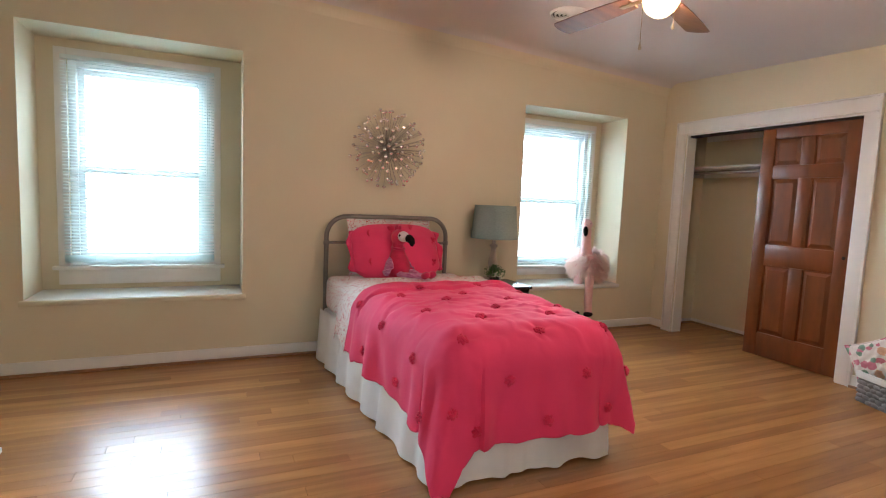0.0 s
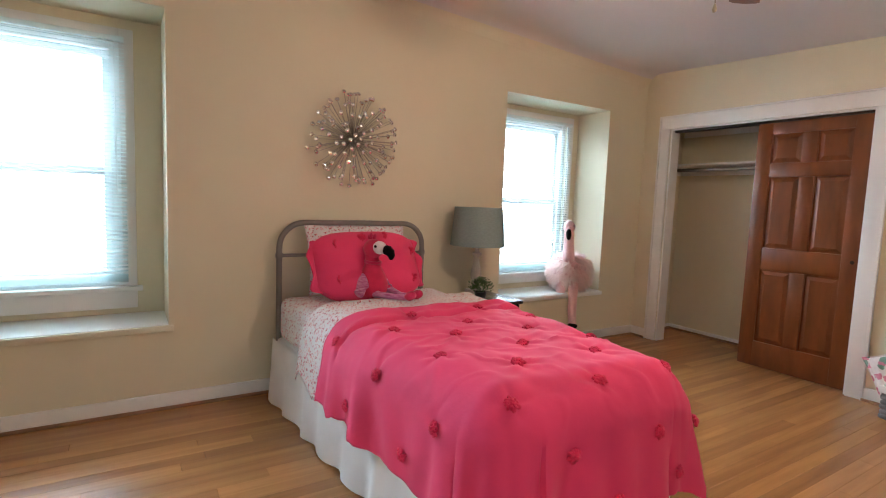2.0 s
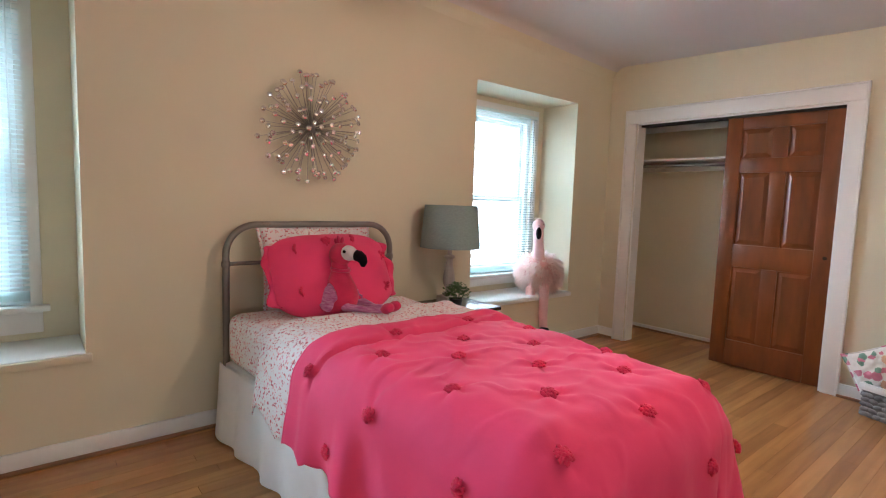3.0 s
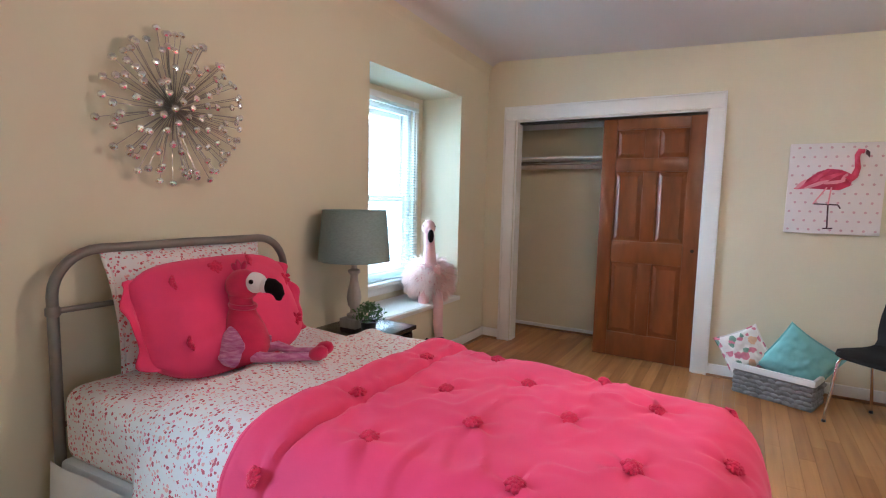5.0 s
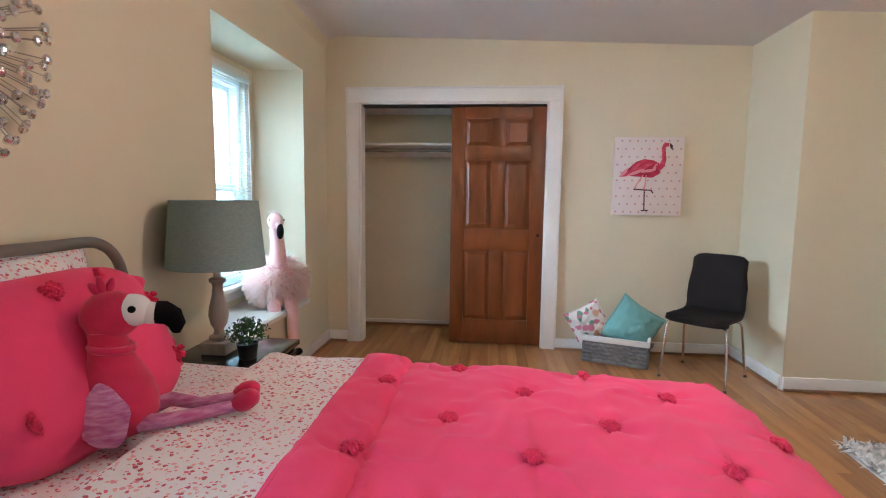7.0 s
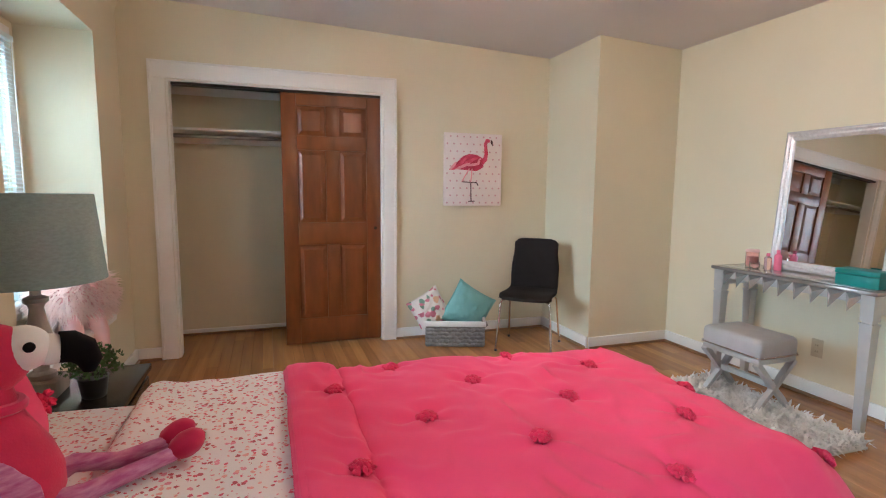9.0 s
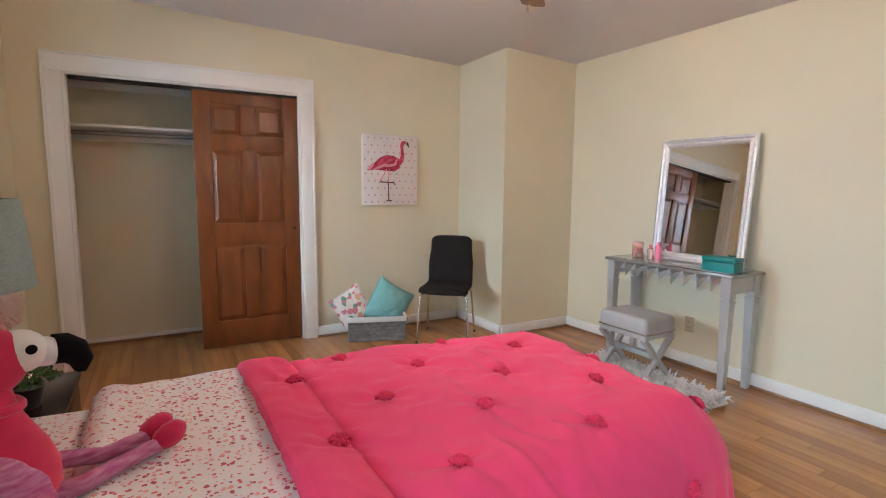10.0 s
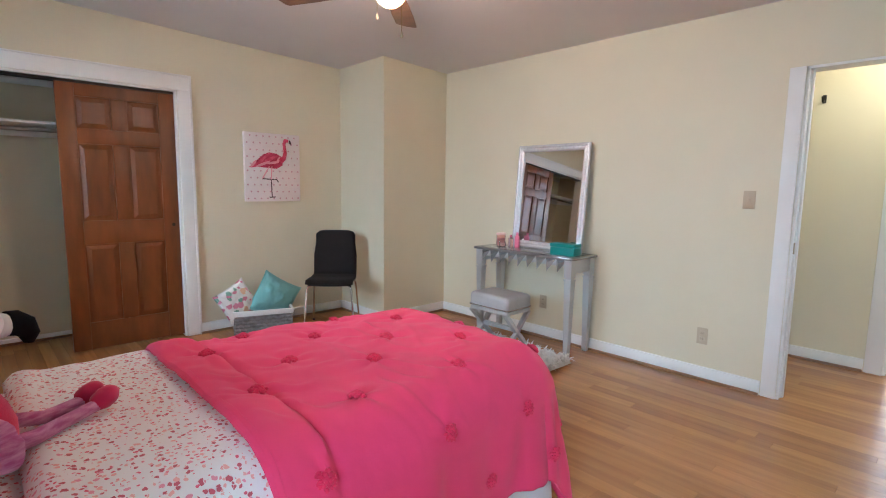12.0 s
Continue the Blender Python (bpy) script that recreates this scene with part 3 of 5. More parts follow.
for a in ((1.085, 1.84, 0.94, 3.88, (-1, 0)), (2.035, 1.84, 2.08, 3.88, (1, 0)), (1.085, 1.84, 2.035, 1.84, (0, -1))):
    bedpart("bed_skirt", skirt_panel(*a, 0.402), WHITECLOTH, "gathered white cotton bed skirt")
HB = 3.915
loop = [(0.985, 0.02)] + [(0.985, 0.3), (0.985, 0.7), (0.985, 0.95)] + arc(1.145, 0.965, 0.16, 180, 90) + [(1.3, 1.125), (1.5, 1.127), (1.7, 1.125)] + arc(1.86, 0.965, 0.16, 90, 0) + [(2.02, 0.7), (2.02, 0.3), (2.02, 0.02)]
bedpart("headboard_tube", tube(bmesh.new(), [(x, HB, z) for x, z in loop], 0.0185, 14), STEELGREY, "grey painted steel headboard hoop")
for z in (0.915, 0.50):
    bedpart("headboard_rail", tube(bmesh.new(), [(1.0, HB, z), (2.005, HB, z)], 0.011, 10), STEELGREY)
for x in (0.985, 2.02):
    bedpart("collar", lathe(bmesh.new(), [(0.019, -0.018), (0.0235, -0.012), (0.0235, 0.012), (0.019, 0.018)], 14, (x, HB, 0.915)), STEELGREY)
for x in (1.14, 1.98):
    bedpart("side_rail", box(bmesh.new(), (x - 0.012, 1.85, 0.13), (x + 0.012, HB, 0.16), 0.004), STEELGREY)
for x, y in ((1.15, 1.93), (1.96, 1.93), (1.15, 3.0), (1.96, 3.0)):
    bedpart("leg", lathe(bmesh.new(), [(0.016, 0.0), (0.018, 0.005), (0.014, 0.13)], 12, (x, y, 0)), STEELGREY)

comforter = thing("comforter", pose(BX, 2.3, TOPZ), "hot pink comforter with chenille flower tufts hanging over the bed", "comforter")
bpy.context.view_layer.update()
shell = bedpart("quilt", cloth(bmesh.new(), comforter_at, -SPAN, SPAN, 180, -HANG, 1.24, 170), PINK, root=comforter)
solid = shell.modifiers.new("thickness", "SOLIDIFY")
solid.thickness, solid.offset = 0.014, 1.0
hem = [comforter_at(-SPAN + 2 * SPAN * k / 90, 1.215) + Vector((0, 0.012, -0.004)) for k in range(91)]
bedpart("fold_edge", tube(bmesh.new(), hem, 0.017, 8), PINK, root=comforter)


def tuft_mesh():
    """A chenille flower of looped petals."""
    bm = bmesh.new()
    rnd = random.Random(4)
    for ring, count, rad, h in ((0, 11, 0.020, 0.004), (1, 8, 0.013, 0.009), (2, 4, 0.005, 0.013)):
        for k in range(count):
            a = 2 * math.pi * (k + 0.5 * ring) / count + rnd.uniform(-0.25, 0.25)
            r = rad * rnd.uniform(0.85, 1.15)
            blob(bm, (r * math.cos(a), r * math.sin(a), h), (0.0095, 0.0062, 0.0062), 0.5, 9, 0, Matrix.Rotation(a + rnd.uniform(-0.7, 0.7), 3, "Z") @ Matrix.Rotation(rnd.uniform(-0.5, 0.3), 3, "Y"), 8, 6)
    return finish("tuft", bm, PINKTUFT)


TUFT = tuft_mesh()
for k, (s, t) in enumerate(LATTICE):
    if abs(s) > SPAN - 0.05 or t < -HANG + 0.06 or t > 1.15:
        continue
    p, ps, pt = comforter_at(s, t), comforter_at(s + 0.01, t), comforter_at(s, t + 0.01)
    if p.z < 0.08:
        continue
    up = (ps - p).cross(pt - p).normalized()
    ob = under(new("tuft", TUFT), comforter)
    ob.matrix_world = Matrix.Translation(p + up * 0.018) @ up.to_track_quat("Z", "Y").to_matrix().to_4x4() @ Matrix.Rotation(k * 1.7, 4, "Z")


def topsheet_at(s, t):
    p = drape(s, t, 0.692, 0.175 if s < 0 else 0.075, 0.02, 3.0)
    p.z += 0.005 * noise.noise(Vector((s * 6, t * 6, 4))) + 0.004 * noise.noise(Vector((s * 13, t * 13, 4)))
    p.z += 0.012 * max(0, 1 - abs(t - 1.60) / 0.05)
    if t > 1.62:
        p.z -= (t - 1.62) * 0.8
    return p


top_sheet = thing("top_sheet", pose(BX, 3.2, 0.67), "white top sheet with pink specks folded over the comforter", "bed sheet")
bpy.context.view_layer.update()


def topsheet_side(s, t):
    if s < -0.6:
        s = -0.6 + (s + 0.6) * (1 + 0.12 * math.sin(t * 19))
    return topsheet_at(s, t)


sheet = bedpart("sheet", cloth(bmesh.new(), topsheet_side, -0.91, 0.80, 90, 1.205, 1.645, 36), SPECK, root=top_sheet)
solid = sheet.modifiers.new("thickness", "SOLIDIFY")
solid.thickness, solid.offset = 0.006, 1.0


def pillow(name, m, w, h, d, mat, label, category="pillow", flange=0.03, seed=0):
    """A soft cushion standing in its local x-z plane."""
    root = thing(name, m, label, category)
    bm = bmesh.new()
    n = 34
    sides = []
    for side in (-1, 1):
        rows = []
        for j in range(n + 1):
            row = []
            for i in range(n + 1):
                u, v = 2 * i / n - 1, 2 * j / n - 1
                k = max(0.0, 1 - abs(u) ** 2.4) ** 0.5 * max(0.0, 1 - abs(v) ** 2.4) ** 0.5
                pinch = 1 - 0.07 * (1 - abs(v) ** 2) * abs(u) ** 3, 1 - 0.10 * (1 - abs(u) ** 2) * abs(v) ** 3
                x, z = u * w / 2 * pinch[0], v * h / 2 * pinch[1]
                y = side * d / 2 * k + 0.012 * noise.noise(Vector((u * 3 + seed, v * 3, side))) * k + 0.010 * k * noise.noise(Vector((u * 7, v * 5 + seed, side)))
                row.append((x, y, z + h / 2))
            rows.append(row)
        sides.append(rows)
    vs = [[[None] * (n + 1) for _ in range(n + 1)] for _ in range(2)]
    for s_, rows in enumerate(sides):
        for j in range(n + 1):
            for i in range(n + 1):
                rim = i in (0, n) or j in (0, n)
                vs[s_][j][i] = vs[0][j][i] if rim and s_ else bm.verts.new(rows[j][i])
        for j in range(n):
            for i in range(n):
                bm.faces.new((vs[s_][j][i], vs[s_][j][i + 1], vs[s_][j + 1][i + 1], vs[s_][j + 1][i]))
    part("cushion", bm, mat, root)
    if flange:
        bm = bmesh.new()
        outline = [(-1 + 2 * k / 24, -1) for k in range(24)] + [(1, -1 + 2 * k / 24) for k in range(24)] + [(1 - 2 * k / 24, 1) for k in range(24)] + [(-1, 1 - 2 * k / 24) for k in range(24)]
        inner, outer = [], []
        for k, (u, v) in enumerate(outline):
            pu, pv = 1 - 0.07 * (1 - v * v) * abs(u) ** 3, 1 - 0.10 * (1 - u * u) * abs(v) ** 3
            x, z = u * w / 2 * pu, v * h / 2 * pv
            q = Vector((x, 0, z)).normalized()
            inner.append(bm.verts.new((x * 0.98, 0, z * 0.98 + h / 2)))
            outer.append(bm.verts.new((x + q.x * flange, 0, z + q.z * flange + h / 2)))
        for k in range(len(outline)):
            j = (k + 1) % len(outline)
            bm.faces.new((inner[k], inner[j], outer[j], outer[k]))
        ob = part("flange", bm, mat, root)
        md = ob.modifiers.new("thickness", "SOLIDIFY")
        md.thickness = 0.006
    return root


pillow("pillow", pose(1.51, 3.81, 0.672, -15, 0, 2), 0.72, 0.465, 0.15, SPECK, "white pillow with pink specks leaning on the headboard", "pillow", 0.012, 2)


def plump_pillow(m, w, h, d, mat, label, seed, flap):
    """A well filled pillow with rounded corners, creases towards them and a loose flap at both ends."""
    root = thing("pillow", m, label, "pillow")
    n = 44

    def skin(u, v, side):
        fill = (max(0.0, 1 - abs(u) ** 2.6) * max(0.0, 1 - abs(v) ** 2.2)) ** 0.56
        x = u * w / 2 * (1 - 0.13 * v ** 4 * abs(u) ** 3 - 0.04 * (1 - v * v))
        z = v * h / 2 * (1 - 0.24 * u ** 4 * abs(v) ** 3 + 0.05 * (1 - u * u))
        crease = noise.noise(Vector((math.atan2(v, u) * 4.5, seed, side))) * (u * u + v * v) * 0.5
        y = side * d / 2 * fill + fill * (0.022 * noise.noise(Vector((u * 2 + seed, v * 2, side))) + 0.016 * crease)
        return Vector((x, y - 0.02 * v * v, z + h / 2 - 0.025 * max(0.0, -v) * (1 - u * u)))
    bm = bmesh.new()
    rim = {}
    for side in (-1, 1):
        at = {}
        for j in range(n + 1):
            for i in range(n + 1):
                edge = i in (0, n) or j in (0, n)
                if edge and (i, j) in rim:
                    at[i, j] = rim[i, j]
                    continue
                at[i, j] = bm.verts.new(skin(2 * i / n - 1, 2 * j / n - 1, side))
                if edge:
                    rim[i, j] = at[i, j]
        for j in range(n):
            for i in range(n):
                bm.faces.new((at[i, j], at[i + 1, j], at[i + 1, j + 1], at[i, j + 1]))
    part("cushion", bm, mat, root)
    for side in (-1, 1):
        bm = bmesh.new()
        rows = []
        for j in range(25):
            v = -0.97 + 1.94 * j / 24
            p = skin(side * 0.985, v, -1)
            wave = 0.016 * math.sin(j * 0.9 + seed) + 0.012 * math.sin(j * 0.37)
            rows.append([bm.verts.new(p + Vector((side * flap * k / 3 * (0.8 + 0.35 * math.sin(j * 0.6 + side)) * (1 - 0.85 * v ** 8), wave * k / 3 * (1 - v ** 6), 0.05 * v * flap * k))) for k in range(4)])
        for a, b in zip(rows, rows[1:]):
            for k in range(3):
                bm.faces.new((a[k], a[k + 1], b[k + 1], b[k]))
        ob = part("flap", bm, mat, root)
        md = ob.modifiers.new("thickness", "SOLIDIFY")
        md.thickness, md.offset = 0.005, 0
    return root, lambda x, z: skin(2 * x / w, 2 * z / h - 1, -1)


sham, sham_face = plump_pillow(pose(1.485, 3.575, 0.672, -27, 0, 2), 0.75, 0.43, 0.28, PINK, "hot pink pillow with loose end flaps and chenille flowers", 5, 0.04)
for x, z in ((-0.24, 0.33), (0.10, 0.37), (-0.25, 0.11), (0.27, 0.10), (0.30, 0.28), (-0.06, 0.36)):
    ob = new("tuft", TUFT)
    ob.parent, ob.location, ob.rotation_euler = sham, sham_face(x, z) + Vector((0, -0.006, 0)), (radians(90), 0, x * 9)


def plush_flamingo():
    """The sitting toy: pear-shaped body, neckerchief, hooked beak, comb, wings and long legs."""
    root = thing("plush_flamingo", pose(1.45, 3.495, 0.686, -4, 0, 24), "hot pink plush flamingo with black beak sitting against pillow", "soft toy")

    def lump(name, c, size, mat, rough=0.04, m=None, label="", owner=None):
        bm = bmesh.new()
        blob(bm, c, size, rough, 6, 0, m, 22, 16)
        return part(name, bm, mat, owner or root, label)

    def tilt(x=0.0, y=0.0, z=0.0):
        return (Matrix.Rotation(radians(z), 3, "Z") @ Matrix.Rotation(radians(y), 3, "Y") @ Matrix.Rotation(radians(x), 3, "X"))
    part("body", lathe(bmesh.new(), [(0.02, 0.0), (0.07, 0.012), (0.092, 0.05), (0.094, 0.09), (0.082, 0.135), (0.063, 0.175), (0.048, 0.21), (0.042, 0.25), (0.045, 0.27)], 26), PLUSH, root)
    head = lump("head", (0, -0.012, 0.305), (0.054, 0.066, 0.062), PLUSH)
    lump("face", (0, -0.062, 0.312), (0.047, 0.044, 0.040), WHITEFELT, 0, tilt(12), "white felt face", head)
    lump("face", (0, -0.098, 0.300), (0.031, 0.034, 0.028), WHITEFELT, 0, tilt(18), "", head)
    for s in (-1, 1):
        lump("eye", (s * 0.0455, -0.070, 0.322), (0.006, 0.009, 0.009), BLACKCLOTH, 0, None, "black bead eye", head)
    beak = bmesh.new()
    tube(beak, [(0, -0.112, 0.300), (0, -0.128, 0.297), (0, -0.147, 0.284), (0, -0.155, 0.262), (0, -0.151, 0.242)], [0.029, 0.030, 0.027, 0.021, 0.010], 16)
    part("beak", beak, BLACKCLOTH, root, "hooked black felt beak")
    for x, h, lean in ((0.0, 0.036, -8), (0.004, 0.030, 22), (-0.002, 0.026, -32)):
        lump("crest", (x, -0.006 - lean * 0.0006, 0.365 + h * 0.35), (0.012, 0.011, h * 0.75), MAGENTA, 0.1, tilt(lean))
    kerchief = bmesh.new()
    tube(kerchief, [(0.046 * math.cos(a), -0.006 + 0.044 * math.sin(a), 0.226 + 0.008 * math.sin(a)) for a in [2 * math.pi * k / 20 for k in range(20)]], 0.010, 8, True)
    part("neckerchief", kerchief, MAGENTA, root)
    for s in (-1, 1):
        wing = bmesh.new()
        blob(wing, (0, 0, 0), (0.012, 0.052, 0.075), 0.12, 6, 0, None, 18, 14)
        for v in wing.verts:
            v.co.y *= 1 - 4.5 * max(v.co.z, 0)
            v.co.x += s * 0.02 * (v.co.z < -0.02)
        ob = part("wing", wing, HEATHER, root, "heathered purple knit wing")
        ob.matrix_local = Matrix.Translation((s * 0.094, 0.0, 0.088)) @ tilt(-12, -16 * s).to_4x4()
        leg = bmesh.new()
        tube(leg, [(s * 0.045, -0.055, 0.036), (s * 0.052, -0.11, 0.034 + 0.008 * (s + 1)), (s * 0.036 + 0.01, -0.18, 0.026), (s * 0.03 + 0.02, -0.27, 0.024)], [0.022, 0.019, 0.017, 0.016], 12)
        part("leg", leg, HEATHER, root, "heathered purple knit leg")
        lump("foot", (s * 0.032 + 0.024, -0.297, 0.034), (0.027, 0.040, 0.027), MAGENTA, 0.1, tilt(-18))


plush_flamingo()


def furry_flamingo():
    """The large toy on the window ledge: a body of long fur, thin neck and hanging legs."""
    bm = bmesh.new()
    rnd = random.Random(8)
    blob(bm, (0, 0, 0.17), (0.175, 0.145, 0.155), 0.15, 7, 1)
    before = len(bm.faces)
    tube(bm, [(0, -0.06, 0.24), (0.0, -0.085, 0.34), (-0.005, -0.085, 0.45), (-0.01, -0.07, 0.55)], [0.07, 0.054, 0.046, 0.046], 12)
    tube(bm, [(-0.05, -0.10, 0.08), (-0.045, -0.15, -0.02), (-0.045, -0.15, -0.18), (-0.04, -0.155, -0.295)], [0.05, 0.042, 0.040, 0.036], 12)
    tube(bm, [(0.06, -0.10, 0.08), (0.075, -0.15, -0.02), (0.075, -0.152, -0.18), (0.085, -0.155, -0.295)], [0.05, 0.042, 0.040, 0.036], 12)
    bm.faces.ensure_lookup_table()
    for f in bm.faces[before:]:
        f.material_index = 1
    blob(bm, (-0.012, -0.075, 0.60), (0.055, 0.062, 0.06), 0.05, 6, 1)
    blob(bm, (0.0, -0.128, 0.580), (0.024, 0.032, 0.026), 0, 6, 1)
    blob(bm, (0.004, -0.155, 0.535), (0.024, 0.026, 0.055), 0, 6, 2, Matrix.Rotation(radians(12), 3, "X"))
    for s in (-1, 1):
        blob(bm, (-0.01 + s * 0.048, -0.108, 0.612), (0.005, 0.005, 0.006), 0, 6, 2, None, 8, 6)
    blob(bm, (-0.04, -0.175, -0.31), (0.045, 0.062, 0.026), 0.1, 6, 2)
    blob(bm, (0.09, -0.175, -0.31), (0.045, 0.062, 0.026), 0.1, 6, 2)
    for k in range(4200):
        a, v = rnd.uniform(0, 2 * math.pi), rnd.uniform(-0.95, 0.98)
        q = math.sqrt(1 - v * v)
        d = Vector((q * math.cos(a), q * math.sin(a), v))
        p = Vector((d.x * 0.172, d.y * 0.142, 0.17 + d.z * 0.152))
        out = (d * 0.75 + Vector((rnd.uniform(-0.5, 0.5), rnd.uniform(-0.5, 0.3), -0.75 + rnd.uniform(-0.3, 0.5)))).normalized()
        side = out.cross(d).normalized() * rnd.uniform(0.003, 0.006)
        ln = rnd.uniform(0.045, 0.095)
        v0, v1, v2, v3 = bm.verts.new(p - side), bm.verts.new(p + side), bm.verts.new(p + d * 0.012 + out * ln * 0.55 + side * 0.7), bm.verts.new(p + d * 0.006 + out * ln)
        bm.faces.new((v0, v1, v2))
        bm.faces.new((v0, v2, v3))
    for k in range(60):
        p = Vector((-0.02 + rnd.uniform(-0.02, 0.02), -0.06 + rnd.uniform(-0.02, 0.02), 0.65))
        tip = p + Vector((rnd.uniform(-0.045, 0.03), rnd.uniform(-0.03, 0.04), rnd.uniform(0.0, 0.03)))
        bm.faces.new((bm.verts.new(p), bm.verts.new(p + Vector((0.004, 0, 0))), bm.verts.new(tip)))
    ob = new("furry_flamingo", finish("furry_flamingo", bm, [FUR, FURSKIN, BLACKCLOTH]))
    ob.matrix_world = pose(3.76, 4.10, 0.50, 0, 0, -57)
    return tagged(ob, "large pale pink furry flamingo toy sitting on window ledge", "soft toy")


furry_flamingo()


# ---- beside the bed ----
NS = 0.578
ns = thing("nightstand", pose(2.44, 3.73, 0), "dark espresso wooden nightstand beside the bed", "nightstand")
part("tabletop", box(bmesh.new(), (-0.24, -0.22, NS - 0.025), (0.24, 0.22, NS), 0.004), ESPRESSO, ns)
part("body", boxes(((-0.22, -0.2, 0.40), (0.22, 0.2, NS - 0.025))), ESPRESSO, ns)
dr = part("drawer", box(bmesh.new(), (-0.205, -0.216, 0.415), (0.205, -0.2, NS - 0.04), 0.004), ESPRESSO, ns)
part("knob", lathe(bmesh.new(), [(0.006, 0), (0.006, 0.01), (0.013, 0.018), (0.010, 0.026), (0.002, 0.028)], 12), CHROME, dr).matrix_local = pose(0, -0.216, 0.49, 90, 0, 0)
for x in (-0.2, 0.2):
    for y in (-0.18, 0.18):
        part("leg", box(bmesh.new(), (x - 0.02, y - 0.02, 0), (x + 0.02, y + 0.02, 0.40), 0.003), ESPRESSO, ns)
lamp = thing("table_lamp", pose(2.435, 3.79, NS), "whitewashed turned wood lamp with grey-green drum shade", "table lamp")
part("base", box(bmesh.new(), (-0.06, -0.06, 0), (0.06, 0.06, 0.055), 0.006), LAMPWOOD, lamp)
part("stem", lathe(bmesh.new(), [(0.035, 0.055), (0.042, 0.062), (0.042, 0.075), (0.024, 0.085), (0.021, 0.105), (0.035, 0.13), (0.043, 0.17), (0.038, 0.21), (0.026, 0.26), (0.021, 0.30), (0.024, 0.312), (0.036, 0.322), (0.036, 0.335), (0.016, 0.345), (0.014, 0.40)], 22), LAMPWOOD, lamp)
bm = bmesh.new()
n = 48
prof = [(0.208, 0.392), (0.182, 0.682), (0.178, 0.682), (0.204, 0.392)]
rings = [[bm.verts.new((r * math.cos(2 * math.pi * k / n), r * math.sin(2 * math.pi * k / n), z)) for k in range(n)] for r, z in prof]
for a, b in zip(rings, rings[1:] + rings[:1]):
    for k in range(n):
        bm.faces.new((a[k], a[(k + 1) % n], b[(k + 1) % n], b[k]))
part("shade", bm, SHADE, lamp, "grey-green woven fabric drum shade")
part("socket", lathe(bmesh.new(), [(0.016, 0.40), (0.018, 0.43), (0.012, 0.44), (0.026, 0.49), (0.024, 0.52), (0.004, 0.54)], 14), WHITEFELT, lamp)
plant = thing("potted_plant", pose(2.36, 3.62, NS), "small artificial boxwood in a black pot", "plant")
part("pot", lathe(bmesh.new(), [(0.032, 0), (0.036, 0.004), (0.045, 0.065), (0.047, 0.07), (0.042, 0.07), (0.040, 0.06)], 20), POT, plant)
bm = bmesh.new()
rnd = random.Random(3)
for k in range(520):
    a, e = rnd.uniform(0, 6.283), rnd.uniform(-0.2, 1.55)
    r = 0.085 * rnd.uniform(0.55, 1.12)
    p = Vector((r * math.cos(a) * math.cos(e), r * math.sin(a) * math.cos(e), 0.095 + r * math.sin(e) * 0.85))
    d = Vector((rnd.gauss(0, 1), rnd.gauss(0, 1), rnd.gauss(0.5, 1))).normalized()
    w = d.orthogonal().normalized() * 0.006
    bm.faces.new([bm.verts.new(q) for q in (p, p + d * 0.008 + w, p + d * 0.018, p + d * 0.008 - w)])
tagged(part("foliage", bm, LEAF, plant, smooth=False), kind="stuff")
for k in range(5):
    a = k * 1.3
    part("stem", tube(bmesh.new(), [(0.008 * math.cos(a), 0.008 * math.sin(a), 0.05), (0.04 * math.cos(a), 0.04 * math.sin(a), 0.13)], 0.002, 5), LEAF, plant)

burst = thing("wall_sculpture", pose(1.49, NORTH, 1.69), "round starburst wall sculpture of wires with crystal beads", "wall art")
part("hub", lathe(bmesh.new(), [(0.02, 0.0), (0.03, 0.01), (0.03, 0.03), (0.015, 0.045), (0.003, 0.05)], 14), SILVERWIRE, burst).matrix_local = pose(0, 0, 0, 90, 0, 0)
bead = bmesh.new()
blob(bead, (0, 0, 0), (0.0165, 0.0165, 0.012), 0, 6, 0, None, 9, 6)
BEAD = finish("crystal_bead", bead, SPARKLE, False)
cup = lathe(bmesh.new(), [(0.004, -0.009), (0.0125, -0.006), (0.0145, 0.0), (0.013, 0.002)], 10)
CUP = finish("bead_cup", cup, SILVERWIRE)
rnd = random.Random(12)
for k in range(120):
    v = 1 - (k + 0.5) / 120 * 0.97
    a = k * 2.39996 + rnd.uniform(-0.15, 0.15)
    q = math.sqrt(1 - v * v)
    length = 0.328 * rnd.uniform(0.86, 1.04) * (0.6 + 0.4 * q)
    tip = Vector((q * math.cos(a) * length, -0.025 - v * 0.10 - 0.015 * q, q * math.sin(a) * length))
    part("wire", tube(bmesh.new(), [(0, -0.025, 0), tip * 0.55, tip], 0.0017, 5), SILVERWIRE, burst)
    turn = (Vector((0, -1, 0)) * 0.8 + tip.normalized()).to_track_quat("Z", "Y").to_matrix().to_4x4()
    for me, name in ((CUP, "bead_cup"), (BEAD, "crystal_bead")):
        ob = new(name, me)
        ob.parent = burst
        ob.matrix_local = Matrix.Translation(tip) @ turn


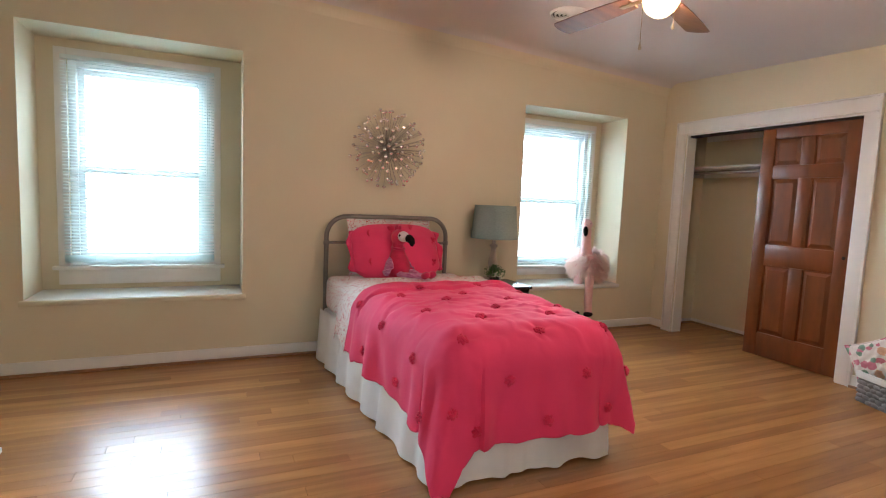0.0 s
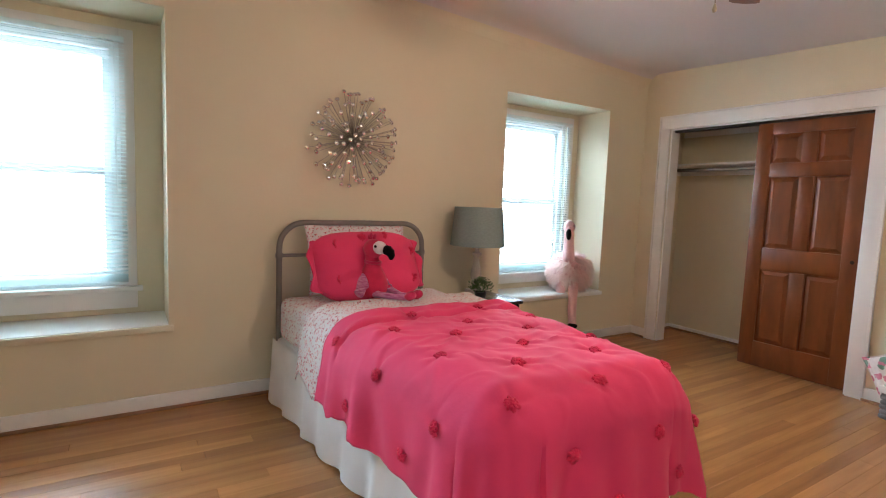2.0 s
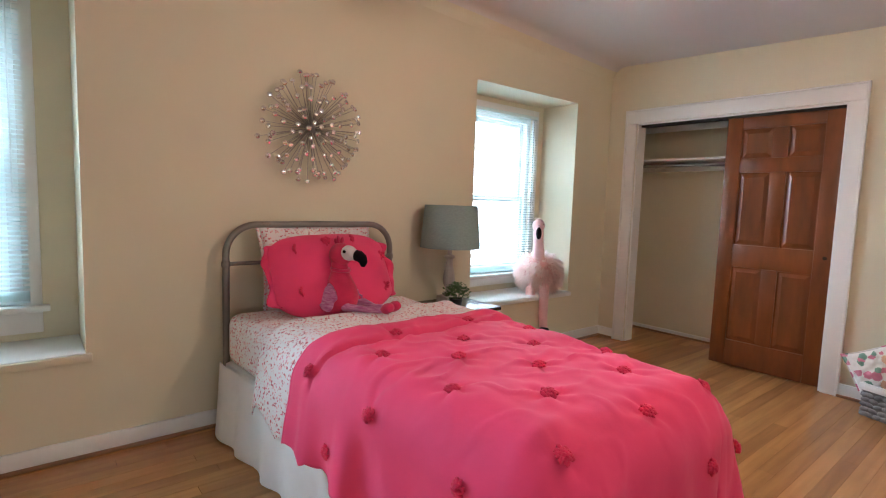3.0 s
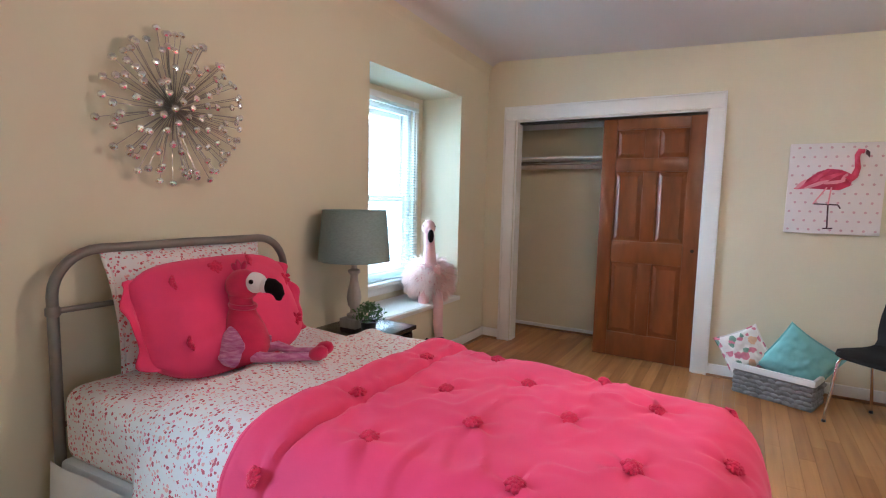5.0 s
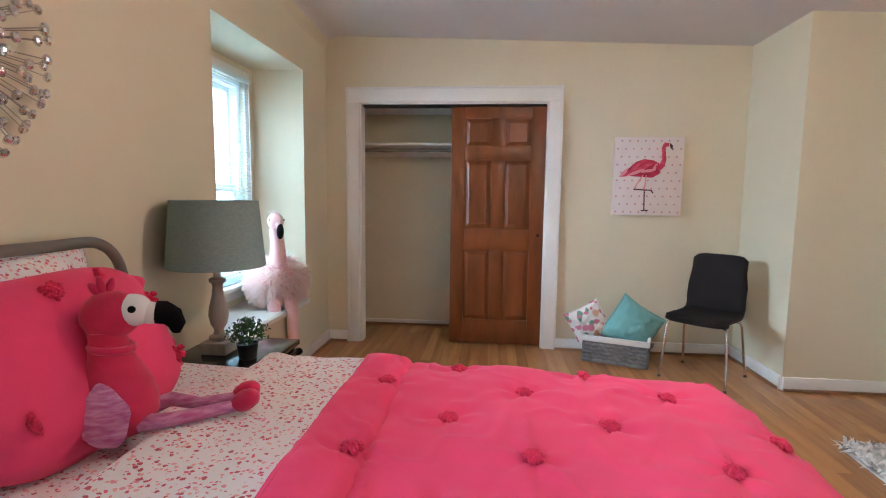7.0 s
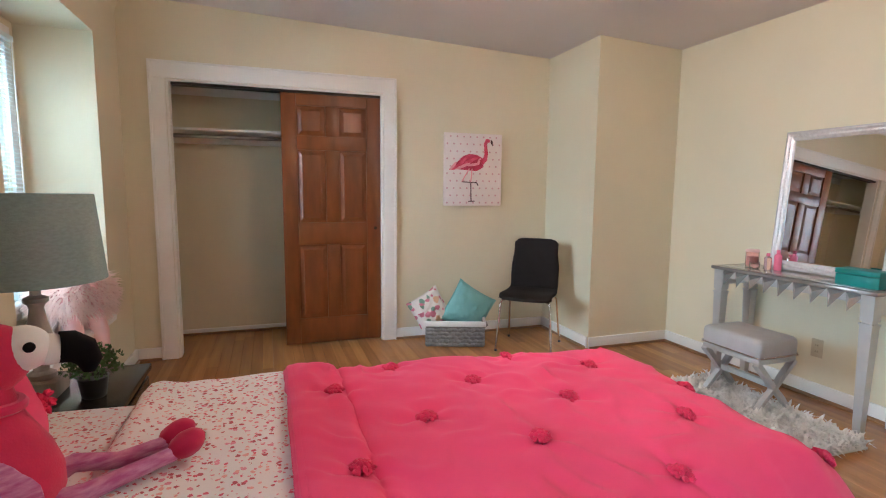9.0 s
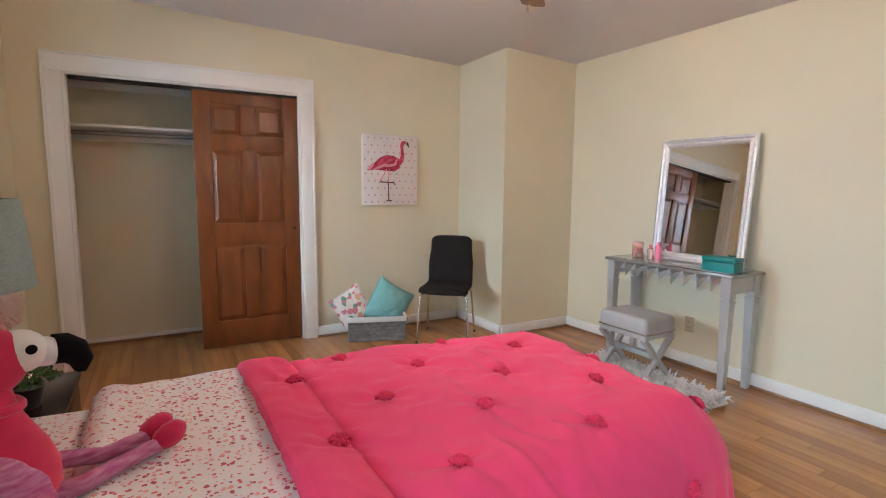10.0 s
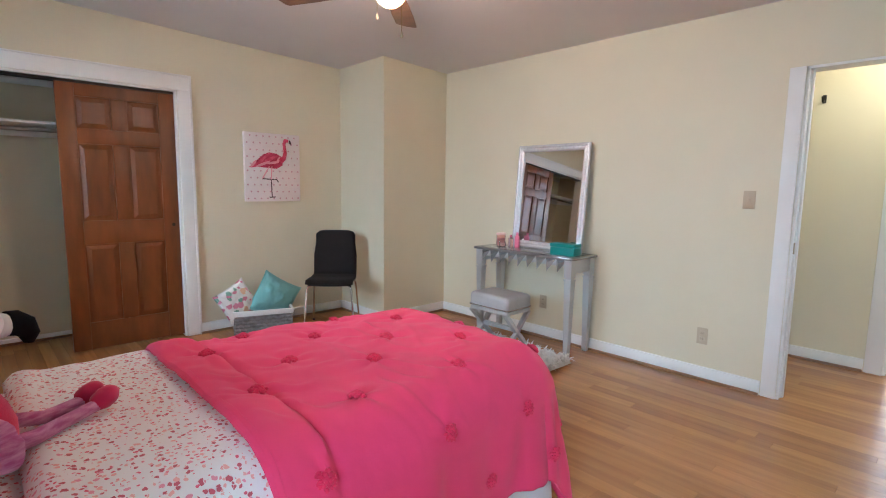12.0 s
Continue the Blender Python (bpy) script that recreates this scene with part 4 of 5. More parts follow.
# ---- closet ----
def closet_door():
    y0, y1, z0, z1, x = 2.147, 2.932, 0.015, 2.058, 4.64
    root = thing("closet_door", pose(x, y0, z0), "six-panel cherry-stained wooden sliding closet door", "door")
    w, h, d = y1 - y0, z1 - z0, 0.035
    st, mid = 0.115, 0.105
    rails = [(0, 0.21), (0.82, 1.0), (1.58, 1.69), (1.925, h)]
    bm = bmesh.new()
    box(bm, (0, 0, 0), (d, st, h), 0.003)
    box(bm, (0, w - st, 0), (d, w, h), 0.003)
    part("stile", bm, CHERRY, root)
    for a, b in rails:
        part("rail", box(bmesh.new(), (0.0005, st, a), (d - 0.0005, w - st, b), 0.003), CHERRY, root)
    c = w / 2
    for (_, a), (b, _) in zip(rails, rails[1:]):
        part("mullion", box(bmesh.new(), (0.001, c - mid / 2, a), (d - 0.001, c + mid / 2, b), 0.003), CHERRY, root)
        for p, q in ((st, c - mid / 2), (c + mid / 2, w - st)):
            bm = bmesh.new()
            box(bm, (0.017, p, a), (d - 0.012, q, b))
            lo, hi = (p + 0.012, a + 0.012), (q - 0.012, b - 0.012)
            i = 0.028
            o = [bm.verts.new((0.0168, yy, zz)) for yy, zz in ((lo[0], lo[1]), (hi[0], lo[1]), (hi[0], hi[1]), (lo[0], hi[1]))]
            n_ = [bm.verts.new((0.004, yy, zz)) for yy, zz in ((lo[0] + i, lo[1] + i), (hi[0] - i, lo[1] + i), (hi[0] - i, hi[1] - i), (lo[0] + i, hi[1] - i))]
            for k in range(4):
                bm.faces.new((o[k], o[(k + 1) % 4], n_[(k + 1) % 4], n_[k]))
            bm.faces.new(n_)
            part("panel", bm, CHERRY, root, smooth=False)
    part("finger_pull", lathe(bmesh.new(), [(0.012, 0), (0.014, 0.002), (0.010, 0.003)], 14), DARKMETAL, root).matrix_local = pose(0.001, 0.045, 0.95, 0, -90, 0)


closet_door()
shelf = thing("closet_shelf", pose(0, 0, 0), "white closet shelf above a steel hanging rod", "shelf")
part("board", box(bmesh.new(), (4.86, 1.6, 1.735), (5.25, NORTH, 1.755), 0.003), TRIM, shelf)
part("cleat", box(bmesh.new(), (5.232, 1.62, 1.66), (5.249, NORTH - 0.02, 1.734), 0.003), TRIM, shelf)
part("cleat", box(bmesh.new(), (4.86, NORTH - 0.02, 1.66), (5.23, NORTH - 0.001, 1.734), 0.003), TRIM, shelf)
part("rod", tube(bmesh.new(), [(4.93, 1.6, 1.695), (4.93, NORTH, 1.695)], 0.016, 14), RODMETAL, shelf, "steel hanging rod")
upper = thing("closet_shelf", pose(0, 0, 0), "white upper closet shelf", "shelf")
part("board", box(bmesh.new(), (4.98, 1.6, 2.14), (5.25, NORTH, 2.16), 0.003), TRIM, upper)
part("cleat", box(bmesh.new(), (5.232, 1.62, 2.06), (5.249, NORTH - 0.02, 2.139), 0.003), TRIM, upper)
part("track", box(bmesh.new(), (4.62, 2.15, 2.03), (4.70, 3.685, 2.049), 0.002), DARKMETAL, upper)


# ---- along the closet wall ----
art = thing("canvas_print", pose(4.60, 1.337, 1.465, 0, 0, -90), "square-edged canvas with a pink flamingo and dots", "picture")
part("canvas", box(bmesh.new(), (-0.268, -0.035, -0.312), (0.268, 0, 0.312), 0.004), CANVAS, art)


def flat_shape(points, y):
    bm = bmesh.new()
    bm.faces.new([bm.verts.new((x, y, z)) for x, z in points])
    return bm


def oval(cx, cz, rx, rz, tilt=0, n=24):
    c, s = math.cos(radians(tilt)), math.sin(radians(tilt))
    return [(cx + rx * math.cos(a) * c - rz * math.sin(a) * s, cz + rx * math.cos(a) * s + rz * math.sin(a) * c) for a in [2 * math.pi * k / n for k in range(n)]]


DOT = finish("dot", flat_shape(oval(0, 0, 0.0085, 0.0085, 0, 10), 0), PAINTGOLD)
for i in range(9):
    for j in range(10):
        x, z = -0.245 + 0.061 * i + (0.03 if j % 2 else 0), -0.285 + 0.063 * j
        if abs(x) < 0.262:
            ob = new("dot", DOT)
            ob.parent, ob.location = art, (x, -0.0355, z)
part("body", flat_shape([(0.10, 0.075), (0.085, 0.02), (0.03, -0.01), (-0.05, -0.005), (-0.12, 0.0), (-0.205, 0.005), (-0.16, 0.06), (-0.10, 0.115), (-0.04, 0.138), (0.03, 0.13), (0.08, 0.105)], -0.0362), PAINTDEEP, art)
for k, (x, z, ln, turn, mat) in enumerate(((-0.15, 0.035, 0.075, 30, PAINTPINK), (-0.17, 0.012, 0.06, 12, PAINTPINK), (-0.09, 0.085, 0.08, 38, PAINTPINK), (-0.06, 0.055, 0.085, 28, PAINTPINK), (-0.10, 0.03, 0.075, 22, PAINTPALE), (-0.02, 0.085, 0.07, 20, PAINTPINK), (0.0, 0.045, 0.06, 10, PAINTPALE), (-0.04, 0.018, 0.07, 8, PAINTDEEP), (-0.19, 0.03, 0.045, 48, PAINTPALE), (0.05, 0.075, 0.035, 60, PAINTPALE))):
    part("feather", flat_shape(oval(x, z, ln, 0.012, turn, 14), -0.0364 - 0.0002 * k), mat, art)
neck = [(0.07, 0.06), (0.105, 0.09), (0.118, 0.14), (0.112, 0.19), (0.108, 0.225), (0.122, 0.255), (0.145, 0.25)]
part("neck", tube(bmesh.new(), [(x, -0.0352, z) for x, z in neck], [0.026, 0.022, 0.017, 0.015, 0.015, 0.019, 0.017], 8), PAINTPINK, art)
part("beak", flat_shape([(0.15, 0.265), (0.172, 0.245), (0.172, 0.205), (0.16, 0.22), (0.148, 0.235)], -0.054), PAINTDARK, art)
for pts, mat in (([(-0.015, 0.01), (-0.025, -0.11)], PAINTPALE), ([(-0.025, -0.11), (-0.02, -0.27)], PAINTDARK), ([(-0.04, 0.01), (-0.11, -0.105)], PAINTPALE), ([(-0.11, -0.105), (0.03, -0.11)], PAINTDARK), ([(0.03, -0.11), (0.045, -0.135)], PAINTDARK), ([(-0.045, -0.275), (0.012, -0.272)], PAINTDARK)):
    part("leg", tube(bmesh.new(), [(x, -0.0352, z) for x, z in pts], 0.005, 6), mat, art)

# woven basket with cushions
basket = thing("basket", pose(4.345, 1.575, 0, 0, 0, -19.5), "grey woven storage basket with a white cloth liner", "basket")
bw, bd, bh = 0.238, 0.125, 0.205
part("base", box(bmesh.new(), (-bd, -bw, 0.002), (bd, bw, 0.014), 0.004), WICKER, basket)
part("inner_wall", boxes(((-bd + 0.006, -bw + 0.006, 0.012), (-bd + 0.014, bw - 0.006, bh)), ((bd - 0.014, -bw + 0.006, 0.012), (bd - 0.006, bw - 0.006, bh)), ((-bd + 0.014, -bw + 0.006, 0.012), (bd - 0.014, -bw + 0.014, bh)), ((-bd + 0.014, bw - 0.014, 0.012), (bd - 0.014, bw - 0.006, bh))), STEELGREY, basket)
bm = bmesh.new()
blob(bm, (0, 0, 0), (0.010, 0.029, 0.0145), 0.05, 6, 0, None, 8, 6)
STRAND = finish("strand", bm, WICKER)
for row in range(6):
    z = 0.02 + row * 0.031
    for side in range(4):
        length = bw if side % 2 == 0 else bd
        count = int(length * 2 / 0.046)
        for k in range(count + 1):
            u = -length + (k + (0.5 if row % 2 else 0.0)) * (2 * length / count)
            if abs(u) > length - 0.004 and row % 2:
                continue
            u = max(min(u, length - 0.02), -length + 0.02)
            ob = new("strand", STRAND)
            ob.parent = basket
            ob.matrix_local = Matrix.Rotation(radians(90 * side), 4, "Z") @ pose(-(bd if side % 2 == 0 else bw), u, z, 14 * (1 if (k + row) % 2 else -1), 0, 0)
liner = bmesh.new()
for lo, hi in (((-bd - 0.014, -bw - 0.014, bh - 0.032), (-bd + 0.008, bw + 0.014, bh + 0.012)), ((bd - 0.008, -bw - 0.014, bh - 0.032), (bd + 0.014, bw + 0.014, bh + 0.012)), ((-bd + 0.008, -bw - 0.014, bh - 0.032), (bd - 0.008, -bw + 0.008, bh + 0.012)), ((-bd + 0.008, bw - 0.008, bh - 0.032), (bd - 0.008, bw + 0.014, bh + 0.012))):
    box(liner, lo, hi, 0.005)
part("liner", liner, LINER, basket, "white cotton liner folded over the rim")
for s in (-1, 1):
    part("handle", tube(bmesh.new(), [(-0.045, s * bw, 0.14), (-0.04, s * (bw + 0.028), 0.165), (0.04, s * (bw + 0.028), 0.165), (0.045, s * bw, 0.14)], 0.009, 8), WICKER, basket)
pillow("cushion", pose(4.33, 1.56, 0.13, -8, 32, -96), 0.37, 0.37, 0.15, AQUA, "plain aqua cushion leaning in the basket", "cushion", 0.008, 3)
pillow("cushion", pose(4.37, 1.72, 0.165, -10, -28, -84), 0.29, 0.29, 0.13, FLORAL, "white floral print cushion with pink roses in basket", "cushion", 0.008, 7)

# chair
chair = thing("chair", pose(4.06, 1.03, 0, 0, 0, 140 - 270), "charcoal upholstered side chair with chrome legs", "chair")


def chair_shell():
    """One bent sheet: seat, curve and back, in y (front negative) and z."""
    prof = [(-0.225, 0.425), (-0.215, 0.443), (-0.18, 0.455), (-0.08, 0.452), (0.04, 0.445), (0.12, 0.446), (0.165, 0.462), (0.19, 0.50), (0.205, 0.56), (0.222, 0.65), (0.24, 0.76), (0.255, 0.86), (0.258, 0.882)]
    bm = bmesh.new()
    rows = []
    for k, (y, z) in enumerate(prof):
        half = 0.205 if k < 6 else 0.20 if k < 10 else 0.185
        row = []
        for i in range(13):
            u = -1 + i / 6
            corner = 0.03 * abs(u) ** 8
            yy, zz = y, z
            if k < 2:
                yy += corner * 1.3
            if k > 10:
                zz -= corner * 1.2
            yy -= 0.025 * abs(u) ** 2 if k > 7 else 0
            zz += 0.006 * u * u if k < 6 else 0
            row.append(bm.verts.new((u * half, yy, zz)))
        rows.append(row)
    for a, b in zip(rows, rows[1:]):
        for i in range(12):
            bm.faces.new((a[i], a[i + 1], b[i + 1], b[i]))
    return bm, prof


bm, _ = chair_shell()
keep = [f for f in bm.faces if f.calc_center_median().z > 0.47]
back_bm = bm.copy()
bmesh.ops.delete(bm, geom=keep, context="FACES")
bmesh.ops.delete(back_bm, geom=[f for f in back_bm.faces if f.calc_center_median().z <= 0.47], context="FACES")
for name, b in (("seat", bm), ("backrest", back_bm)):
    ob = part(name, b, CHARCOAL, chair)
    md = ob.modifiers.new("thickness", "SOLIDIFY")
    md.thickness, md.offset = 0.022, 0
for x, y, sy in ((-0.19, -0.17, -1), (0.19, -0.17, -1), (-0.19, 0.14, 1), (0.19, 0.14, 1)):
    sx = 1 if x > 0 else -1
    part("leg", tube(bmesh.new(), [(0, y * 0.6, 0.425), (x * 0.75, y * 0.85, 0.424), (x, y, 0.412), (x + sx * 0.008, y + sy * 0.012, 0.38), (x + sx * 0.03, y + sy * (0.05 if sy < 0 else 0.09), 0.012)], 0.0095, 10), CHROME, chair)
    part("rubber_foot", lathe(bmesh.new(), [(0.011, 0), (0.012, 0.004), (0.011, 0.018)], 10, (x + sx * 0.03, y + sy * (0.05 if sy < 0 else 0.09), 0)), POT, chair)


# ---- vanity corner ----
van = thing("vanity_table", pose(2.575, -0.015, 0), "silver painted vanity console with faceted apron", "vanity")
hl, hd, vt = 0.488, 0.165, 0.79
part("tabletop", box(bmesh.new(), (-hl - 0.02, -hd - 0.015, vt - 0.022), (hl + 0.02, hd + 0.02, vt), 0.006), VANTOP, van, "dark edged mirrored top")
part("inset", box(bmesh.new(), (-hl + 0.03, -hd + 0.02, vt - 0.001), (hl - 0.03, hd - 0.02, vt + 0.002), 0.001), SILVERFACET, van)
part("apron", boxes(((-hl + 0.05, hd - 0.03, vt - 0.075), (hl - 0.05, hd - 0.012, vt - 0.022)), ((-hl + 0.05, -hd, vt - 0.12), (hl - 0.05, -hd + 0.018, vt - 0.022))), SILVERPAINT, van)
for s in (-1, 1):
    part("side_apron", box(bmesh.new(), (s * (hl - 0.02) - 0.01, -hd + 0.05, vt - 0.13), (s * (hl - 0.02) + 0.01, hd - 0.05, vt - 0.022), 0.003), SILVERPAINT, van)
count = 9
wid = (2 * hl - 0.10) / count
bm = bmesh.new()
a, b, c, p = (bm.verts.new(q) for q in ((-wid / 2, 0, 0), (wid / 2, 0, 0), (wid / 2 - 0.012, 0, -0.105), (wid * 0.10, 0.03, -0.03)))
for f in ((a, b, p), (b, c, p), (c, a, p), (a, c, b)):
    bm.faces.new(f)
FACET = finish("facet", bm, SILVERFACET, False)
for k in range(count):
    ob = new("facet", FACET)
    ob.parent, ob.location = van, (-hl + 0.05 + wid * (k + 0.5), hd - 0.012, vt - 0.024)
for x in (-hl + 0.03, hl - 0.03):
    for y in (-hd + 0.03, hd - 0.03):
        bm = bmesh.new()
        for r0, z0, r1, z1 in ((0.031, vt - 0.16, 0.033, vt - 0.022), (0.024, vt - 0.172, 0.024, vt - 0.16), (0.034, vt - 0.182, 0.034, vt - 0.172), (0.019, 0.0, 0.030, vt - 0.182)):
            lo = [bm.verts.new((x + i * r0, y + j * r0, z0)) for i, j in ((-1, -1), (1, -1), (1, 1), (-1, 1))]
            hi = [bm.verts.new((x + i * r1, y + j * r1, z1)) for i, j in ((-1, -1), (1, -1), (1, 1), (-1, 1))]
            for k in range(4):
                bm.faces.new((lo[k], lo[(k + 1) % 4], hi[(k + 1) % 4], hi[k]))
            bm.faces.new(lo[::-1])
            bm.faces.new(hi)
        part("leg", bm, SILVERPAINT, van, smooth=False)

mir = thing("mirror", pose(2.505, -0.10, 0.794, 4.5, 0, 0), "silver framed mirror leaning on the wall over vanity", "mirror")
mw, mh, fr = 0.353, 0.885, 0.062
part("glass", box(bmesh.new(), (-mw + fr - 0.01, 0.0, fr - 0.01), (mw - fr + 0.01, 0.006, mh - fr + 0.01)), MIRROR, mir, "clear mirror glass", False)
part("backing", boxes(((-mw + 0.01, -0.012, 0.01), (mw - 0.01, -0.001, mh - 0.01))), SILVERPAINT, mir)


def mitred(length, width):
    """A moulded frame bar along x with mitred ends."""
    prof = [(0, 0.004), (0.004, 0.022), (0.018, 0.028), (0.03, 0.020), (0.042, 0.024), (0.055, 0.016), (width, 0.004)]
    bm = bmesh.new()
    rows = [[bm.verts.new((-length + v, h, v)), bm.verts.new((length - v, h, v))] for v, h in prof]
    for a_, b_ in zip(rows, rows[1:]):
        bm.faces.new((a_[0], a_[1], b_[1], b_[0]))
    return bm


for ln, place in ((mw, pose(0, 0, 0)), (mw, pose(0, 0, mh, 0, 180, 0)), (mh / 2, pose(-mw, 0, mh / 2, 0, 90, 0)), (mh / 2, pose(mw, 0, mh / 2, 0, -90, 0))):
    ob = part("frame", mitred(ln, fr), FRAMESILVER, mir, "beaded silver frame", False)
    ob.matrix_local = place
bm = bmesh.new()
blob(bm, (0, 0, 0), (0.0065, 0.004, 0.0065), 0, 6, 0, None, 6, 4)
STUD = finish("bead", bm, FRAMESILVER)
for k in range(int(2 * mw / 0.022)):
    for z in (0.036, mh - 0.036):
        ob = new("bead", STUD)
        ob.parent, ob.location = mir, (-mw + 0.03 + k * 0.0208, 0.022, z)
for k in range(int(mh / 0.022) - 3):
    for x in (-mw + 0.036, mw - 0.036):
        ob = new("bead", STUD)
        ob.parent, ob.location = mir, (x, 0.022, 0.06 + k * 0.0208)

tb = thing("jewellery_box", pose(2.215, 0.045, 0.793, 0, 0, 3), "teal leatherette box on the vanity", "box")
part("body", box(bmesh.new(), (-0.105, -0.055, 0), (0.105, 0.055, 0.06), 0.004), TEAL, tb)
part("lid", box(bmesh.new(), (-0.108, -0.058, 0.062), (0.108, 0.058, 0.09), 0.005), TEAL, tb)
cn = thing("candle", pose(2.93, -0.02, 0.793), "pink candle in a glass jar", "candle")
part("jar", lathe(bmesh.new(), [(0.036, 0), (0.04, 0.006), (0.04, 0.10), (0.037, 0.10), (0.037, 0.012), (0.002, 0.012)], 22), PINKGLASS, cn)
part("wax", lathe(bmesh.new(), [(0.0365, 0.013), (0.0365, 0.07), (0.03, 0.069)], 20), WAX, cn)
part("lid", lathe(bmesh.new(), [(0.041, 0.10), (0.042, 0.106), (0.040, 0.116), (0.004, 0.118)], 20), WAX, cn)
c2 = thing("candle", pose(2.865, 0.035, 0.793), "low clear glass candle cup", "candle")
part("jar", lathe(bmesh.new(), [(0.024, 0), (0.03, 0.006), (0.03, 0.045), (0.027, 0.045), (0.025, 0.01), (0.002, 0.01)], 18), CRYSTAL, c2)
part("wax", lathe(bmesh.new(), [(0.024, 0.011), (0.026, 0.032), (0.003, 0.033)], 16), WAX, c2)
for x, y, h in ((2.80, 0.0, 0.105), (2.755, -0.03, 0.13)):
    bt = thing("perfume_bottle", pose(x, y, 0.793), "slim pink perfume bottle on the vanity", "bottle", "perfume bottles")
    part("body", lathe(bmesh.new(), [(0.019, 0), (0.022, 0.004), (0.022, h * 0.72), (0.014, h * 0.8), (0.009, h * 0.83)], 16), PINKGLASS if h < 0.12 else ROSE, bt)
    part("cap", lathe(bmesh.new(), [(0.010, h * 0.83), (0.011, h * 0.85), (0.011, h), (0.003, h + 0.002)], 14), ROSE, bt)

stool = thing("stool", pose(2.63, 0.325, 0, 0, 0, 0), "grey upholstered vanity stool with crossed legs", "stool")
bm = bmesh.new()
box(bm, (-0.205, -0.155, 0.345), (0.205, 0.155, 0.465), 0.035, 5)
part("seat", bm, STOOLVINYL, stool, "grey leather seat with nailhead trim")
part("seat_frame", box(bmesh.new(), (-0.195, -0.145, 0.32), (0.195, 0.145, 0.348), 0.004), SILVERPAINT, stool)
for sx in (-1, 1):
    for s in (-1, 1):
        part("leg", tube(bmesh.new(), [(sx * 0.18, s * 0.145, 0.325), (sx * 0.18, s * 0.06, 0.235), (sx * 0.18, s * 0.02, 0.185), (sx * 0.18, -s * 0.07, 0.10), (sx * 0.18, -s * 0.15, 0.004)], [0.024, 0.023, 0.022, 0.021, 0.019], 4), SILVERPAINT, stool)
part("stretcher", box(bmesh.new(), (-0.18, -0.016, 0.165), (0.18, 0.016, 0.20), 0.004), SILVERPAINT, stool)
bm = bmesh.new()
blob(bm, (0, 0, 0), (0.007, 0.007, 0.007), 0, 6, 0, None, 7, 5)
NAIL = finish("nailhead", bm, CHROME)
for k in range(26):
    for s in (-1, 1):
        ob = new("nailhead", NAIL)
        ob.parent, ob.location = stool, (-0.19 + k * 0.0152, s * 0.154, 0.362)
for k in range(19):
    for s in (-1, 1):
        ob = new("nailhead", NAIL)
        ob.parent, ob.location = stool, (s * 0.204, -0.14 + k * 0.0155, 0.362)

rug = thing("shag_rug", pose(2.51, 0.475, 0, 0, 0, -2), "small ivory shag rug under the stool", "rug")
part("backing", box(bmesh.new(), (-0.49, -0.28, 0.001), (0.49, 0.28, 0.012), 0.003), SHAG, rug)
verts, faces = [], []
rnd = random.Random(6)
for k in range(5200):
    x, y = rnd.uniform(-0.49, 0.49), rnd.uniform(-0.28, 0.28)
    a, ln, w = rnd.uniform(0, 6.283), rnd.uniform(0.055, 0.105), rnd.uniform(0.005, 0.011)
    lean = rnd.uniform(0.3, 0.95)
    if rnd.random() < 0.06:
        a = 0 if x > 0.3 else math.pi if x < -0.3 else a
    d, q = (math.cos(a), math.sin(a)), (-math.sin(a) * w, math.cos(a) * w)
    i = len(verts)
    mx, my, mz = x + d[0] * ln * lean * 0.45, y + d[1] * ln * lean * 0.45, 0.012 + ln * 0.62 * (1.1 - lean * 0.7)
    ex, ey, ez = x + d[0] * ln * lean, y + d[1] * ln * lean, max(0.006, mz - ln * rnd.uniform(-0.25, 0.3))
    verts += [(x - q[0], y - q[1], 0.01), (x + q[0], y + q[1], 0.01), (mx + q[0], my + q[1], mz), (mx - q[0], my - q[1], mz), (ex, ey, ez)]
    faces += [(i, i + 1, i + 2, i + 3), (i + 3, i + 2, i + 4)]
me = bpy.data.meshes.new("pile")
me.from_pydata(verts, [], faces)
me.materials.append(SHAG)
pile = new("pile", me)
pile.parent = rug
tagged(pile, "long ivory shag strands", kind="stuff")


# ---- ceiling and walls' small things ----
FX, FY, FZ = *FAN, 2.378
top = ceiling_height(FX, FY)
fan = thing("ceiling_fan", pose(FX, FY, FZ), "ceiling fan with walnut blades and lit glass globe", "ceiling fan")
part("canopy", lathe(bmesh.new(), [(0.02, top - FZ - 0.06), (0.05, top - FZ - 0.05), (0.068, top - FZ - 0.015), (0.07, top - FZ + 0.004)], 24), BRASS, fan)
part("downrod", tube(bmesh.new(), [(0, 0, 0.06), (0, 0, top - FZ - 0.01)], 0.012, 10), BRASS, fan)
part("motor", lathe(bmesh.new(), [(0.03, -0.035), (0.09, -0.03), (0.105, -0.005), (0.105, 0.05), (0.085, 0.075), (0.03, 0.085)], 30), BRASS, fan)
part("light_kit", lathe(bmesh.new(), [(0.05, -0.05), (0.062, -0.046), (0.05, -0.03)], 24), BRASS, fan)
globe = part("globe", lathe(bmesh.new(), [(0.003, -0.168), (0.035, -0.162), (0.065, -0.14), (0.085, -0.105), (0.088, -0.075), (0.07, -0.055), (0.05, -0.048)], 28), GLOBE, fan, "glowing frosted glass globe")
globe.visible_shadow = False
bm = bmesh.new()
out = [(0.17, -0.05), (0.30, -0.062), (0.50, -0.068), (0.665, -0.066)] + [(0.68, -0.05), (0.69, 0.0), (0.68, 0.05)] + [(0.665, 0.066), (0.50, 0.068), (0.30, 0.062), (0.17, 0.05)]
